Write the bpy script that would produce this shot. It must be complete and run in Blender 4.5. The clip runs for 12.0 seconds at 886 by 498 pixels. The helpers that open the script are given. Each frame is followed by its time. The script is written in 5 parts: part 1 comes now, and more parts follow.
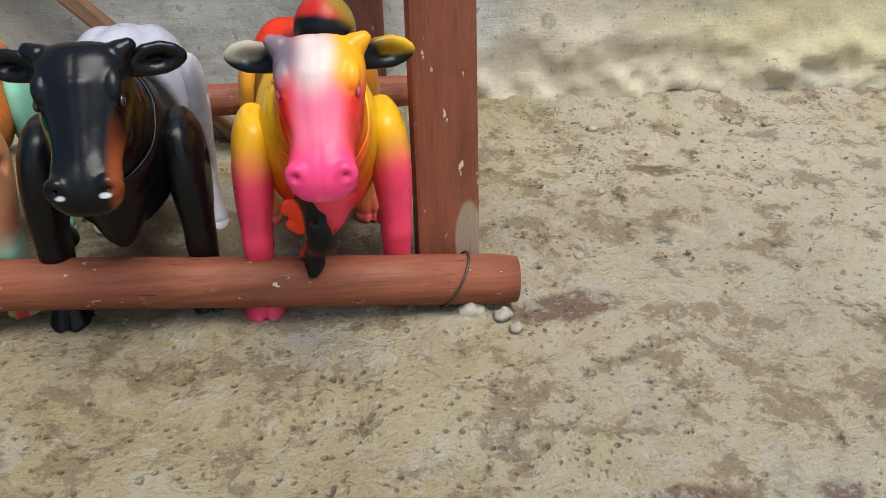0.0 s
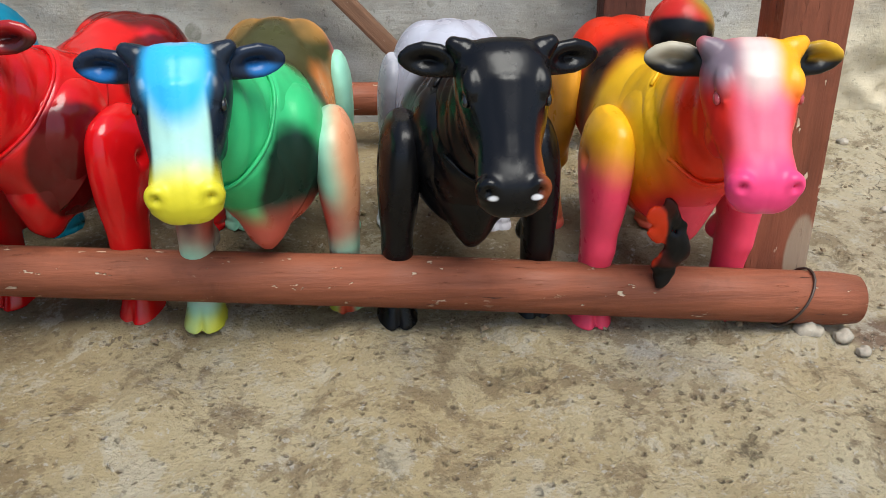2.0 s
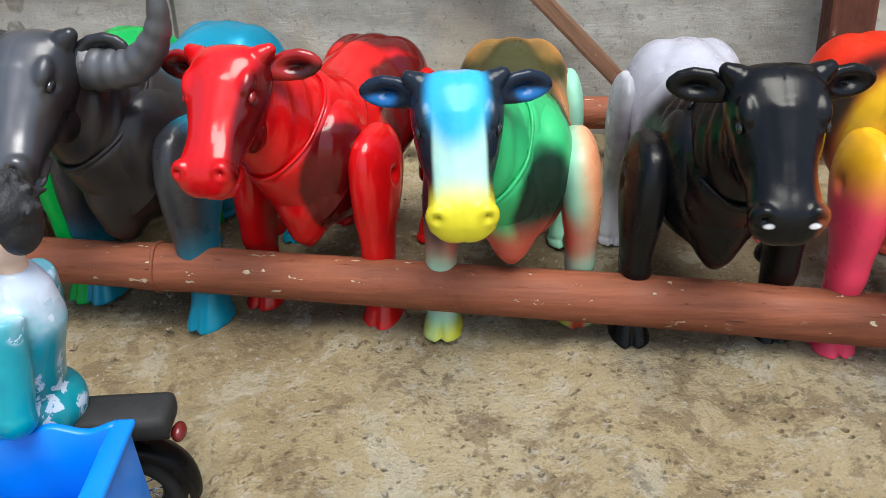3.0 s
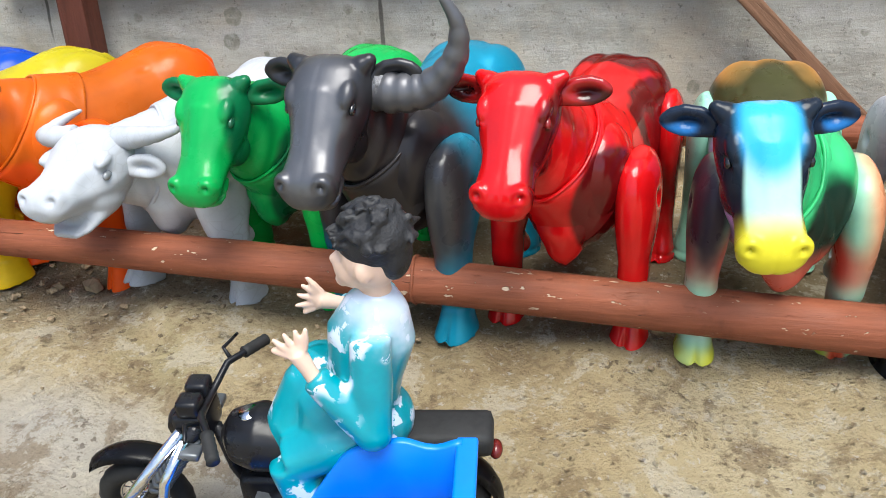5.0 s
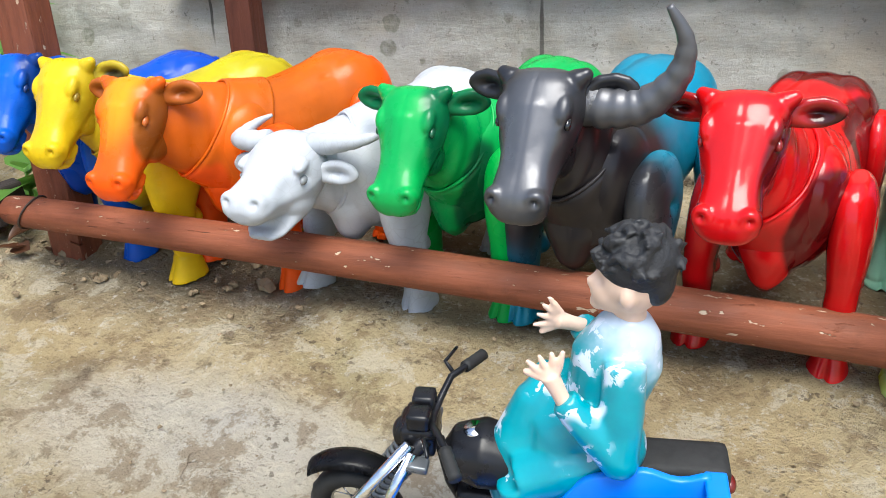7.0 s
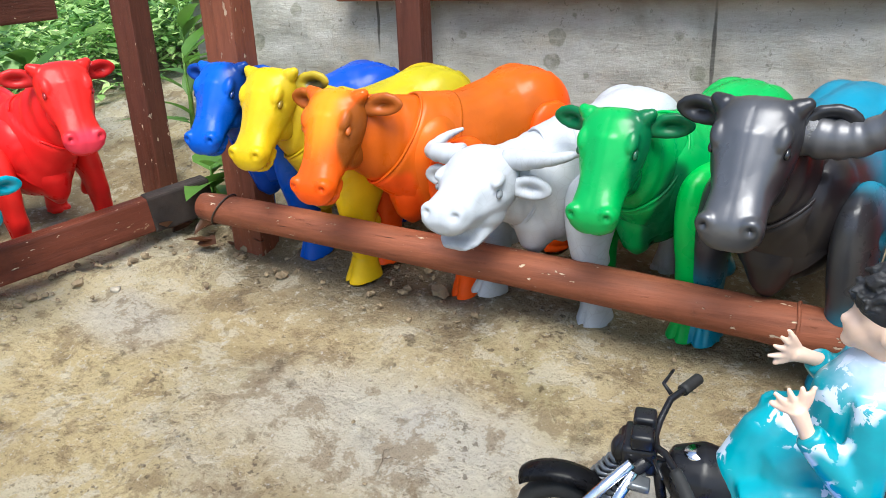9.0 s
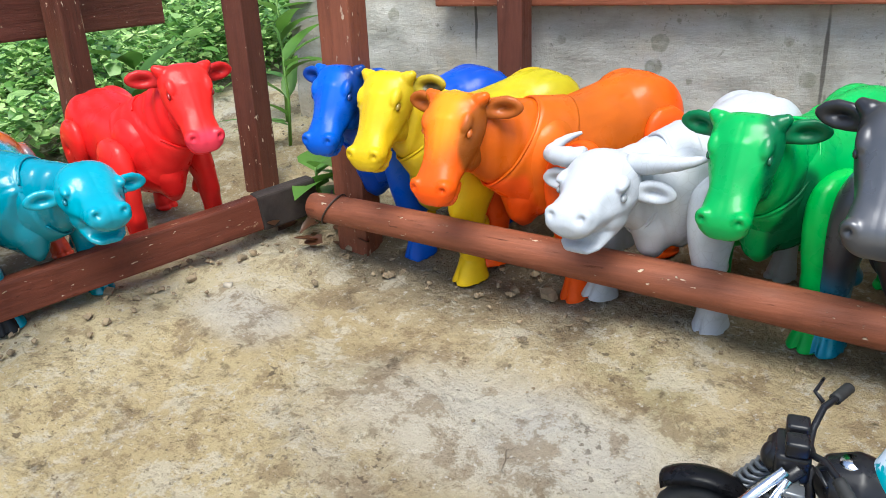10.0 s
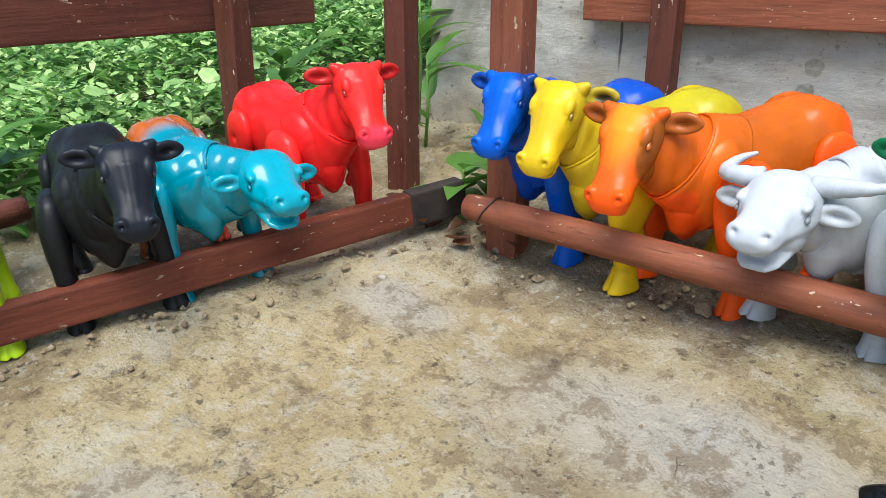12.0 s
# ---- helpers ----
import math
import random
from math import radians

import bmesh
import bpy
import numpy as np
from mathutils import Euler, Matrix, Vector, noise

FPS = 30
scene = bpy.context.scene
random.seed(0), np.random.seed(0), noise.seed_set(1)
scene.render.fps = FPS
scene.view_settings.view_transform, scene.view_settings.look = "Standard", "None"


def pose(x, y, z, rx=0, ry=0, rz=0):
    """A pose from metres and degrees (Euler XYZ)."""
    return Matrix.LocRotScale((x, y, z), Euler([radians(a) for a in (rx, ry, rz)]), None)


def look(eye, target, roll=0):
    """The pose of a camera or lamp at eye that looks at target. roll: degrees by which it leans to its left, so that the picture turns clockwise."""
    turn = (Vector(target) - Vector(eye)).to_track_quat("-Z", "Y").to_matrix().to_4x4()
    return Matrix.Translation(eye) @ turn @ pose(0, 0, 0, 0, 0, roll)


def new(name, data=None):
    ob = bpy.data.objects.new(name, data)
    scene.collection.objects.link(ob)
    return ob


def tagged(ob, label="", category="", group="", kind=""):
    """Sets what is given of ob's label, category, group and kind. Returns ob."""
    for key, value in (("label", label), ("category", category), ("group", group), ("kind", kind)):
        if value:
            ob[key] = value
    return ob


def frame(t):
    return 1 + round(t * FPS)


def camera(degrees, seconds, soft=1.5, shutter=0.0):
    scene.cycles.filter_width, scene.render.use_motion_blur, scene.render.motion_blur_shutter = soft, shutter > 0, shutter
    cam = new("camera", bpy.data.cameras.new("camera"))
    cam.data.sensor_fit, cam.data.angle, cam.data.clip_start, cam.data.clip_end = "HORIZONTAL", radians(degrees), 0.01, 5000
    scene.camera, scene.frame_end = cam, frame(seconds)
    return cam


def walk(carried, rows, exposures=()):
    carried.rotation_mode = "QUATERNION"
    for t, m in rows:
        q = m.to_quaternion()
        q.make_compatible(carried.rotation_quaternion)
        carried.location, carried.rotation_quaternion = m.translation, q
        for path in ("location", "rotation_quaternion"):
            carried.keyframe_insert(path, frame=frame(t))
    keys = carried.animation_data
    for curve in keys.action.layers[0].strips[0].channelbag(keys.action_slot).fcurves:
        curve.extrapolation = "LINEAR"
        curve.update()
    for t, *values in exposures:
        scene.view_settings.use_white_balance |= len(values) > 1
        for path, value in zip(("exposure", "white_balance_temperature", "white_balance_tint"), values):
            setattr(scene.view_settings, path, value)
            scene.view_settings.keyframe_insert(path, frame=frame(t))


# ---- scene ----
cam = camera(58.35, 12.0, soft=0.65)
PATH = [
    (0, (0.0995, -0.0243, 0.2742), (0.2166, 0.8909, -0.1114), -1.79),
    (0.5, (0.0419, -0.0102, 0.2806), (0.1586, 0.9020, -0.1123), -1.27),
    (1, (-0.0214, 0.0171, 0.2721), (0.0961, 0.9294, -0.1202), -1.41),
    (1.5, (-0.0660, 0.0228, 0.2790), (0.0307, 0.9372, -0.1140), -0.88),
    (2, (-0.1166, 0.0180, 0.2756), (-0.0593, 0.9393, -0.1090), -0.42),
    (2.5, (-0.1568, 0.0094, 0.2839), (-0.1794, 0.9311, -0.1035), -1.42),
    (3, (-0.1930, 0.0083, 0.2936), (-0.3034, 0.9266, -0.0865), -2.43),
    (3.5, (-0.2236, 0.0046, 0.2967), (-0.3817, 0.9158, -0.0835), -3.04),
    (5.3, (-0.3437, -0.0232, 0.3208), (-0.5816, 0.8727, -0.0544), -3.17),
    (5.5, (-0.3617, -0.0294, 0.3219), (-0.6127, 0.8636, -0.0516), -3.18),
    (6, (-0.3857, -0.0338, 0.3281), (-0.6706, 0.8502, -0.0425), -3.04),
    (6.5, (-0.3902, -0.0293, 0.3219), (-0.6863, 0.8515, -0.0477), -2.86),
    (7, (-0.4050, -0.0290, 0.3279), (-0.7225, 0.8448, -0.0402), -2.89),
    (7.2, (-0.4151, -0.0332, 0.3317), (-0.7491, 0.8348, -0.0358), -3.04),
    (9, (-0.4738, -0.0713, 0.3473), (-0.8989, 0.7587, -0.0138), -2.40),
    (9.5, (-0.4976, -0.0868, 0.3479), (-0.9450, 0.7332, -0.0092), -2.38),
    (10, (-0.5226, -0.1054, 0.3481), (-1.0065, 0.6961, -0.0031), -2.55),
    (10.5, (-0.5453, -0.1319, 0.3527), (-1.0564, 0.6541, 0.0049), -2.12),
    (11, (-0.5654, -0.1489, 0.3520), (-1.0936, 0.6265, 0.0060), -1.67),
    (11.5, (-0.5871, -0.1702, 0.3454), (-1.1275, 0.5991, 0.0044), -0.75),
    (12, (-0.5951, -0.1827, 0.3531), (-1.1448, 0.5805, 0.0134), 0.04),
]
EXPOSURE = [(0, 0.52, 6100, 6), (3.5, 0.92, 6200, 6), (5.5, 1.1, 6200, 6), (9.5, 1.15, 6050, 5), (12, 0.99, 5980, 5)]
walk(cam, [(t, look(eye, target, roll)) for t, eye, target, roll in PATH], EXPOSURE)

# ---- light ----
world = bpy.data.worlds.new("world")
scene.world = world
world.use_nodes = True
wn = world.node_tree
sky = wn.nodes.new("ShaderNodeTexSky")
sky.sky_type = 'NISHITA'
sky.sun_disc = False
SUN_EL, SUN_ROT = radians(64), radians(157)
sky.sun_elevation, sky.sun_rotation = SUN_EL, SUN_ROT
sky.air_density, sky.dust_density, sky.ozone_density = 1.0, 2.5, 1.0
wn.nodes["Background"].inputs["Strength"].default_value = 0.115
wn.links.new(sky.outputs["Color"], wn.nodes["Background"].inputs["Color"])
sun = new("sun", bpy.data.lights.new("sun", 'SUN'))
sun.data.energy, sun.data.angle, sun.data.color = 2.4, radians(38), (1.0, 0.95, 0.87)
sun.matrix_world = look((0.1, -0.9, 3.2), (-0.5, 0.5, 0))

# ---- materials ----


class Nodes:
    """A short way to write a node material."""

    def __init__(self, name):
        self.mat = bpy.data.materials.new(name)
        self.mat.use_nodes = True
        self.tree = self.mat.node_tree
        self.bsdf = self.tree.nodes["Principled BSDF"]
        self.coord = self.tree.nodes.new("ShaderNodeTexCoord").outputs["Object"]

    def put(self, kind, **values):
        return self.tree.nodes.new("ShaderNode" + kind)

    def link(self, a, b):
        self.tree.links.new(a, b)

    def noise(self, scale, detail=4.0, rough=0.55, vec=None, distort=0.0):
        n = self.put("TexNoise")
        n.inputs["Scale"].default_value, n.inputs["Detail"].default_value = scale, detail
        n.inputs["Roughness"].default_value, n.inputs["Distortion"].default_value = rough, distort
        self.link(vec or self.coord, n.inputs["Vector"])
        return n.outputs["Fac"]

    def stretched(self, sx, sy, sz):
        m = self.put("Mapping")
        m.inputs["Scale"].default_value = (sx, sy, sz)
        self.link(self.coord, m.inputs["Vector"])
        return m.outputs["Vector"]

    def ramp(self, fac, stops):
        r = self.put("ValToRGB")
        e = r.color_ramp.elements
        while len(e) < len(stops):
            e.new(0.5)
        for el, (p, c) in zip(e, stops):
            el.position, el.color = p, (*c, 1) if len(c) == 3 else c
        self.link(fac, r.inputs["Fac"])
        return r.outputs["Color"]

    def grey(self, fac, lo, hi, a=0.0, b=1.0):
        r = self.put("MapRange")
        r.interpolation_type = 'SMOOTHSTEP'
        for n, v in zip(("From Min", "From Max", "To Min", "To Max"), (lo, hi, a, b)):
            r.inputs[n].default_value = v
        self.link(fac, r.inputs["Value"])
        return r.outputs["Result"]

    def math(self, op, a, b):
        m = self.put("Math")
        m.operation = op
        for s, v in zip(m.inputs, (a, b)):
            if isinstance(v, (int, float)):
                s.default_value = v
            else:
                self.link(v, s)
        return m.outputs[0]

    def mix(self, fac, a, b, mode='MIX'):
        m = self.put("Mix")
        m.data_type, m.blend_type = 'RGBA', mode
        for s, v in ((m.inputs[0], fac), (m.inputs[6], a), (m.inputs[7], b)):
            if isinstance(v, (int, float)):
                s.default_value = v
            elif isinstance(v, tuple):
                s.default_value = (*v[:3], 1)
            else:
                self.link(v, s)
        return m.outputs[2]

    def blob(self, centre, size, soft=0.35, wobble=0.25, grain=18.0):
        """A rounded patch: 1 inside, 0 outside, with a wandering edge."""
        sub = self.put("VectorMath")
        sub.operation = 'SUBTRACT'
        self.link(self.coord, sub.inputs[0])
        sub.inputs[1].default_value = centre
        div = self.put("VectorMath")
        div.operation = 'DIVIDE'
        self.link(sub.outputs[0], div.inputs[0])
        div.inputs[1].default_value = size
        ln = self.put("VectorMath")
        ln.operation = 'LENGTH'
        self.link(div.outputs[0], ln.inputs[0])
        d = ln.outputs["Value"]
        if wobble:
            d = self.math('ADD', d, self.math('MULTIPLY', self.math('SUBTRACT', self.noise(grain, 3), 0.5), 2 * wobble))
        return self.grey(d, 1 - soft, 1 + soft, 1.0, 0.0)

    def bump(self, height, strength, distance=0.002, before=None):
        b = self.put("Bump")
        b.inputs["Strength"].default_value, b.inputs["Distance"].default_value = strength, distance
        self.link(height, b.inputs["Height"])
        if before is not None:
            self.link(before, b.inputs["Normal"])
        return b.outputs["Normal"]

    def done(self, color, rough=0.5, metal=0.0, normal=None, coat=0.0):
        for key, v in (("Base Color", color), ("Roughness", rough), ("Metallic", metal), ("Coat Weight", coat)):
            s = self.bsdf.inputs[key]
            if isinstance(v, (int, float)):
                s.default_value = v
            elif isinstance(v, tuple):
                s.default_value = (*v[:3], 1)
            else:
                self.link(v, s)
        self.bsdf.inputs["Coat Roughness"].default_value = 0.12
        if normal is not None:
            self.link(normal, self.bsdf.inputs["Normal"])
        return self.mat


def paint(name, base, spots=(), rough=0.33, coat=0.03, metal=0.0, scuff=0.03):
    """Sprayed toy plastic: a base colour, soft patches (centre, size, softness, wobble, colour), orange peel and scuffs."""
    n = Nodes(name)
    col = base
    for centre, size, soft, wobble, c in spots:
        col = n.mix(n.blob(centre, size, soft, wobble), col, c)
    fine = n.noise(260, 3)
    n.bsdf.inputs["Specular IOR Level"].default_value = 0.21
    tone = n.grey(n.noise(28, 4), 0.3, 0.75, 0.84, 1.04)
    tint = n.mix(1.0, col, n.ramp(tone, [(0.0, (0, 0, 0)), (1.0, (1, 1, 1))]), 'MULTIPLY')
    chips = n.grey(n.noise(95, 5, 0.7), 0.72, 0.76)
    tint = n.mix(n.math('MULTIPLY', chips, scuff * 8), tint, (0.5, 0.47, 0.42))
    r = n.math('ADD', n.grey(n.noise(40, 5), 0.3, 0.8, -0.07, 0.12), rough)
    return n.done(tint, r, metal, n.bump(fine, 0.08, 0.001, n.bump(n.noise(60, 2), 0.1, 0.002)), coat)


def carved(name, base, rough=0.45):
    """White toy plastic moulded with fine hide wrinkles."""
    n = Nodes(name)
    v = n.put("TexVoronoi")
    v.feature = 'DISTANCE_TO_EDGE'
    v.inputs["Scale"].default_value = 150
    n.link(n.stretched(1.0, 0.35, 0.6), v.inputs["Vector"])
    line = n.grey(v.outputs["Distance"], 0.0, 0.06, 1, 0)
    grime = n.math('MULTIPLY', line, n.grey(n.noise(24, 3), 0.35, 0.7, 0.1, 0.45))
    col = n.mix(n.grey(n.noise(30, 5), 0.35, 0.75), base, tuple(c * 0.86 for c in base))
    col = n.mix(grime, col, (0.3, 0.3, 0.31))
    n.bsdf.inputs["Specular IOR Level"].default_value = 0.3
    return n.done(col, rough, 0, n.bump(line, -0.35, 0.002, n.bump(n.noise(60, 3), 0.12, 0.002)), 0.05)


def plain(name, color, rough=0.4, metal=0.0, coat=0.0, vary=0.15, scale=60, bump=0.1):
    n = Nodes(name)
    dark = tuple(v * (1 - vary) for v in color)
    light = tuple(min(1, v * (1 + vary)) for v in color)
    col = n.ramp(n.noise(scale, 5), [(0.3, dark), (0.7, light)])
    r = n.math('ADD', n.grey(n.noise(scale * 1.7, 4), 0.3, 0.8, -0.08, 0.1), rough)
    return n.done(col, r, metal, n.bump(n.noise(scale * 5, 3), bump, 0.001), coat)


def ground_mat():
    n = Nodes("sandy_concrete")
    big = n.noise(2.6, 6, 0.6)
    col = n.ramp(big, [(0.32, (0.34, 0.25, 0.125)), (0.45, (0.5, 0.39, 0.21)), (0.56, (0.57, 0.475, 0.29)), (0.72, (0.62, 0.56, 0.43))])
    mid = n.noise(11, 6, 0.65)
    col = n.mix(n.grey(mid, 0.55, 0.72, 0, 0.55), col, (0.2, 0.135, 0.065))
    pale = n.grey(n.noise(5.5, 8, 0.74, distort=0.1), 0.55, 0.64, 0, 0.75)
    col = n.mix(pale, col, (0.56, 0.52, 0.44))
    # bare grey cement where the sandy skin has worn away
    for c, s in (((-0.78, 0.38, -0.01), (0.16, 0.07, 0.1)), ((-0.55, 0.40, 0), (0.07, 0.05, 0.1)), ((-1.1, 0.44, 0), (0.07, 0.04, 0.1))):
        col = n.mix(n.math('MULTIPLY', n.blob(c, s, 0.5, 0.5, 14), 0.75), col, (0.52, 0.5, 0.46))
    # darker brown earth along the fence and under the pens
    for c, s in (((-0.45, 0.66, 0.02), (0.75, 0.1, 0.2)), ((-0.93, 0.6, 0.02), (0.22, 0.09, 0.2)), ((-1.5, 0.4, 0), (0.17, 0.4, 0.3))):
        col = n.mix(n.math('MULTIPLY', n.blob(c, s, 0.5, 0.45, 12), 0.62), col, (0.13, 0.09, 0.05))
    for c, s in (((-0.86, 0.3, -0.03), (0.08, 0.035, 0.1)),):
        col = n.mix(n.math('MULTIPLY', n.blob(c, s, 0.6, 0.5, 16), 0.4), col, (0.18, 0.13, 0.07))
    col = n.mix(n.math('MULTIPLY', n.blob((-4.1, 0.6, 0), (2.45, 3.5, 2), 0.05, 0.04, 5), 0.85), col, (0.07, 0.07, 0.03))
    # sunlight on the dry sand beside the pen painted in as a paler patch, ochre sand before the corner
    for c, z, k, tone in (((0.65, 0.62, 0), (0.42, 0.4, 0.5), 0.6, (0.7, 0.6, 0.44)), ((-1.0, 0.25, 0), (0.3, 0.2, 0.4), 0.35, (0.55, 0.42, 0.2)), ((-0.75, 0.5, 0), (0.35, 0.05, 0.3), 0.3, (0.4, 0.3, 0.16))):
        col = n.mix(n.math('MULTIPLY', n.blob(c, z, 0.5, 0.45, 7), k), col, tone)
    # brick-red scars with moss
    for c, s in (((0.44, 0.765, 0.03), (0.035, 0.014, 0.1)), ((0.29, 0.33, -0.03), (0.04, 0.014, 0.1)), ((0.385, 0.33, -0.03), (0.016, 0.01, 0.1)), ((0.27, 0.53, 0), (0.05, 0.02, 0.1))):
        col = n.mix(n.math('MULTIPLY', n.blob(c, s, 0.25, 0.4, 40), 0.8), col, (0.16, 0.075, 0.045))
    col = n.mix(n.math('MULTIPLY', n.blob((0.45, 0.768, 0.03), (0.016, 0.01, 0.1), 0.3, 0.4, 60), 0.9), col, (0.16, 0.15, 0.02))
    col = n.mix(n.math('MULTIPLY', n.grey(n.noise(3.4, 6, 0.6, distort=0.4), 0.58, 0.7), 0.35), col, (0.22, 0.2, 0.07))
    # pits and grit
    v = n.put("TexVoronoi")
    v.inputs["Scale"].default_value = 105
    n.link(n.coord, v.inputs["Vector"])
    gate = n.math('MAXIMUM', n.math('MULTIPLY', n.grey(n.noise(5, 4), 0.48, 0.62), 0.7), n.blob((0.0, 0.4, 0), (0.42, 0.15, 0.3), 0.4, 0.4, 8))
    ragged = n.math('ADD', v.outputs["Distance"], n.math('MULTIPLY', n.math('SUBTRACT', n.noise(60, 6, 0.75), 0.5), 0.9))
    pit = n.math('MULTIPLY', n.grey(ragged, 0.02, 0.24, 1, 0), gate)
    col = n.mix(n.math('MULTIPLY', pit, 0.45), col, (0.13, 0.07, 0.03))
    flake = n.put("TexVoronoi")
    flake.feature = 'DISTANCE_TO_EDGE'
    flake.inputs["Scale"].default_value = 9
    warp = n.put("VectorMath")
    warp.operation = 'MULTIPLY_ADD'
    wn_tex = n.put("TexNoise")
    wn_tex.inputs["Scale"].default_value, wn_tex.inputs["Detail"].default_value = 14, 5
    n.link(n.coord, wn_tex.inputs["Vector"])
    n.link(wn_tex.outputs["Color"], warp.inputs[0])
    warp.inputs[1].default_value = (0.16, 0.16, 0.16)
    n.link(n.coord, warp.inputs[2])
    n.link(warp.outputs[0], flake.inputs["Vector"])
    crack = n.math('MULTIPLY', n.grey(flake.outputs["Distance"], 0.002, 0.012, 1, 0), n.grey(n.noise(4, 3), 0.62, 0.68))
    col = n.mix(n.math('MULTIPLY', crack, 0.7), col, (0.1, 0.065, 0.035))
    blot = n.noise(19, 8, 0.74, distort=0.15)
    col = n.mix(n.grey(blot, 0.52, 0.58, 0, 0.6), col, (0.22, 0.145, 0.07))
    col = n.mix(n.grey(blot, 0.46, 0.4, 0, 0.55), col, (0.63, 0.57, 0.44))
    crumb = n.math('MULTIPLY', n.grey(n.noise(115, 3, 0.6), 0.6, 0.66), n.grey(n.noise(6, 5, 0.6), 0.46, 0.62))
    col = n.mix(n.math('MULTIPLY', crumb, 0.8), col, (0.085, 0.055, 0.03))
    speck = n.noise(34, 6, 0.75)
    col = n.mix(n.grey(speck, 0.56, 0.66, 0, 0.6), col, (0.17, 0.115, 0.06))
    col = n.mix(n.grey(speck, 0.43, 0.34, 0, 0.55), col, (0.62, 0.56, 0.44))
    fleck = n.noise(85, 5, 0.75)
    col = n.mix(n.grey(fleck, 0.62, 0.68, 0, 0.45), col, (0.12, 0.08, 0.045))
    col = n.mix(n.grey(fleck, 0.4, 0.34, 0, 0.5), col, (0.66, 0.6, 0.48))
    grit = n.noise(190, 4, 0.7)
    col = n.mix(n.grey(grit, 0.6, 0.7, 0, 0.5), col, (0.14, 0.1, 0.06))
    col = n.mix(n.grey(n.noise(150, 3, 0.6), 0.63, 0.7, 0, 0.6), col, (0.62, 0.58, 0.5))
    # sharp crumbs, hollows and hairline scratches
    dust = n.noise(330, 5, 0.8)
    col = n.mix(n.grey(dust, 0.58, 0.66, 0, 0.25), col, (0.13, 0.09, 0.05))
    col = n.mix(n.grey(dust, 0.42, 0.36, 0, 0.2), col, (0.7, 0.62, 0.46))
    hollow = n.math('MULTIPLY', n.grey(n.noise(27, 7, 0.78), 0.6, 0.64), n.grey(n.noise(3.1, 4), 0.4, 0.6, 0.25, 1.0))
    col = n.mix(n.math('MULTIPLY', hollow, 0.65), col, (0.15, 0.1, 0.05))
    h = n.math('ADD', n.math('MULTIPLY', n.noise(42, 8, 0.75), 1.0), n.math('ADD', n.math('MULTIPLY', grit, 0.35), n.math('MULTIPLY', dust, 0.08)))
    h = n.math('SUBTRACT', h, n.math('MULTIPLY', hollow, 0.3))
    h = n.math('SUBTRACT', h, n.math('ADD', n.math('MULTIPLY', pit, 0.5), n.math('MULTIPLY', crack, 0.4)))
    return n.done(col, n.grey(n.noise(9, 4), 0.3, 0.7, 0.62, 0.95), 0, n.bump(h, 1.0, 0.016))


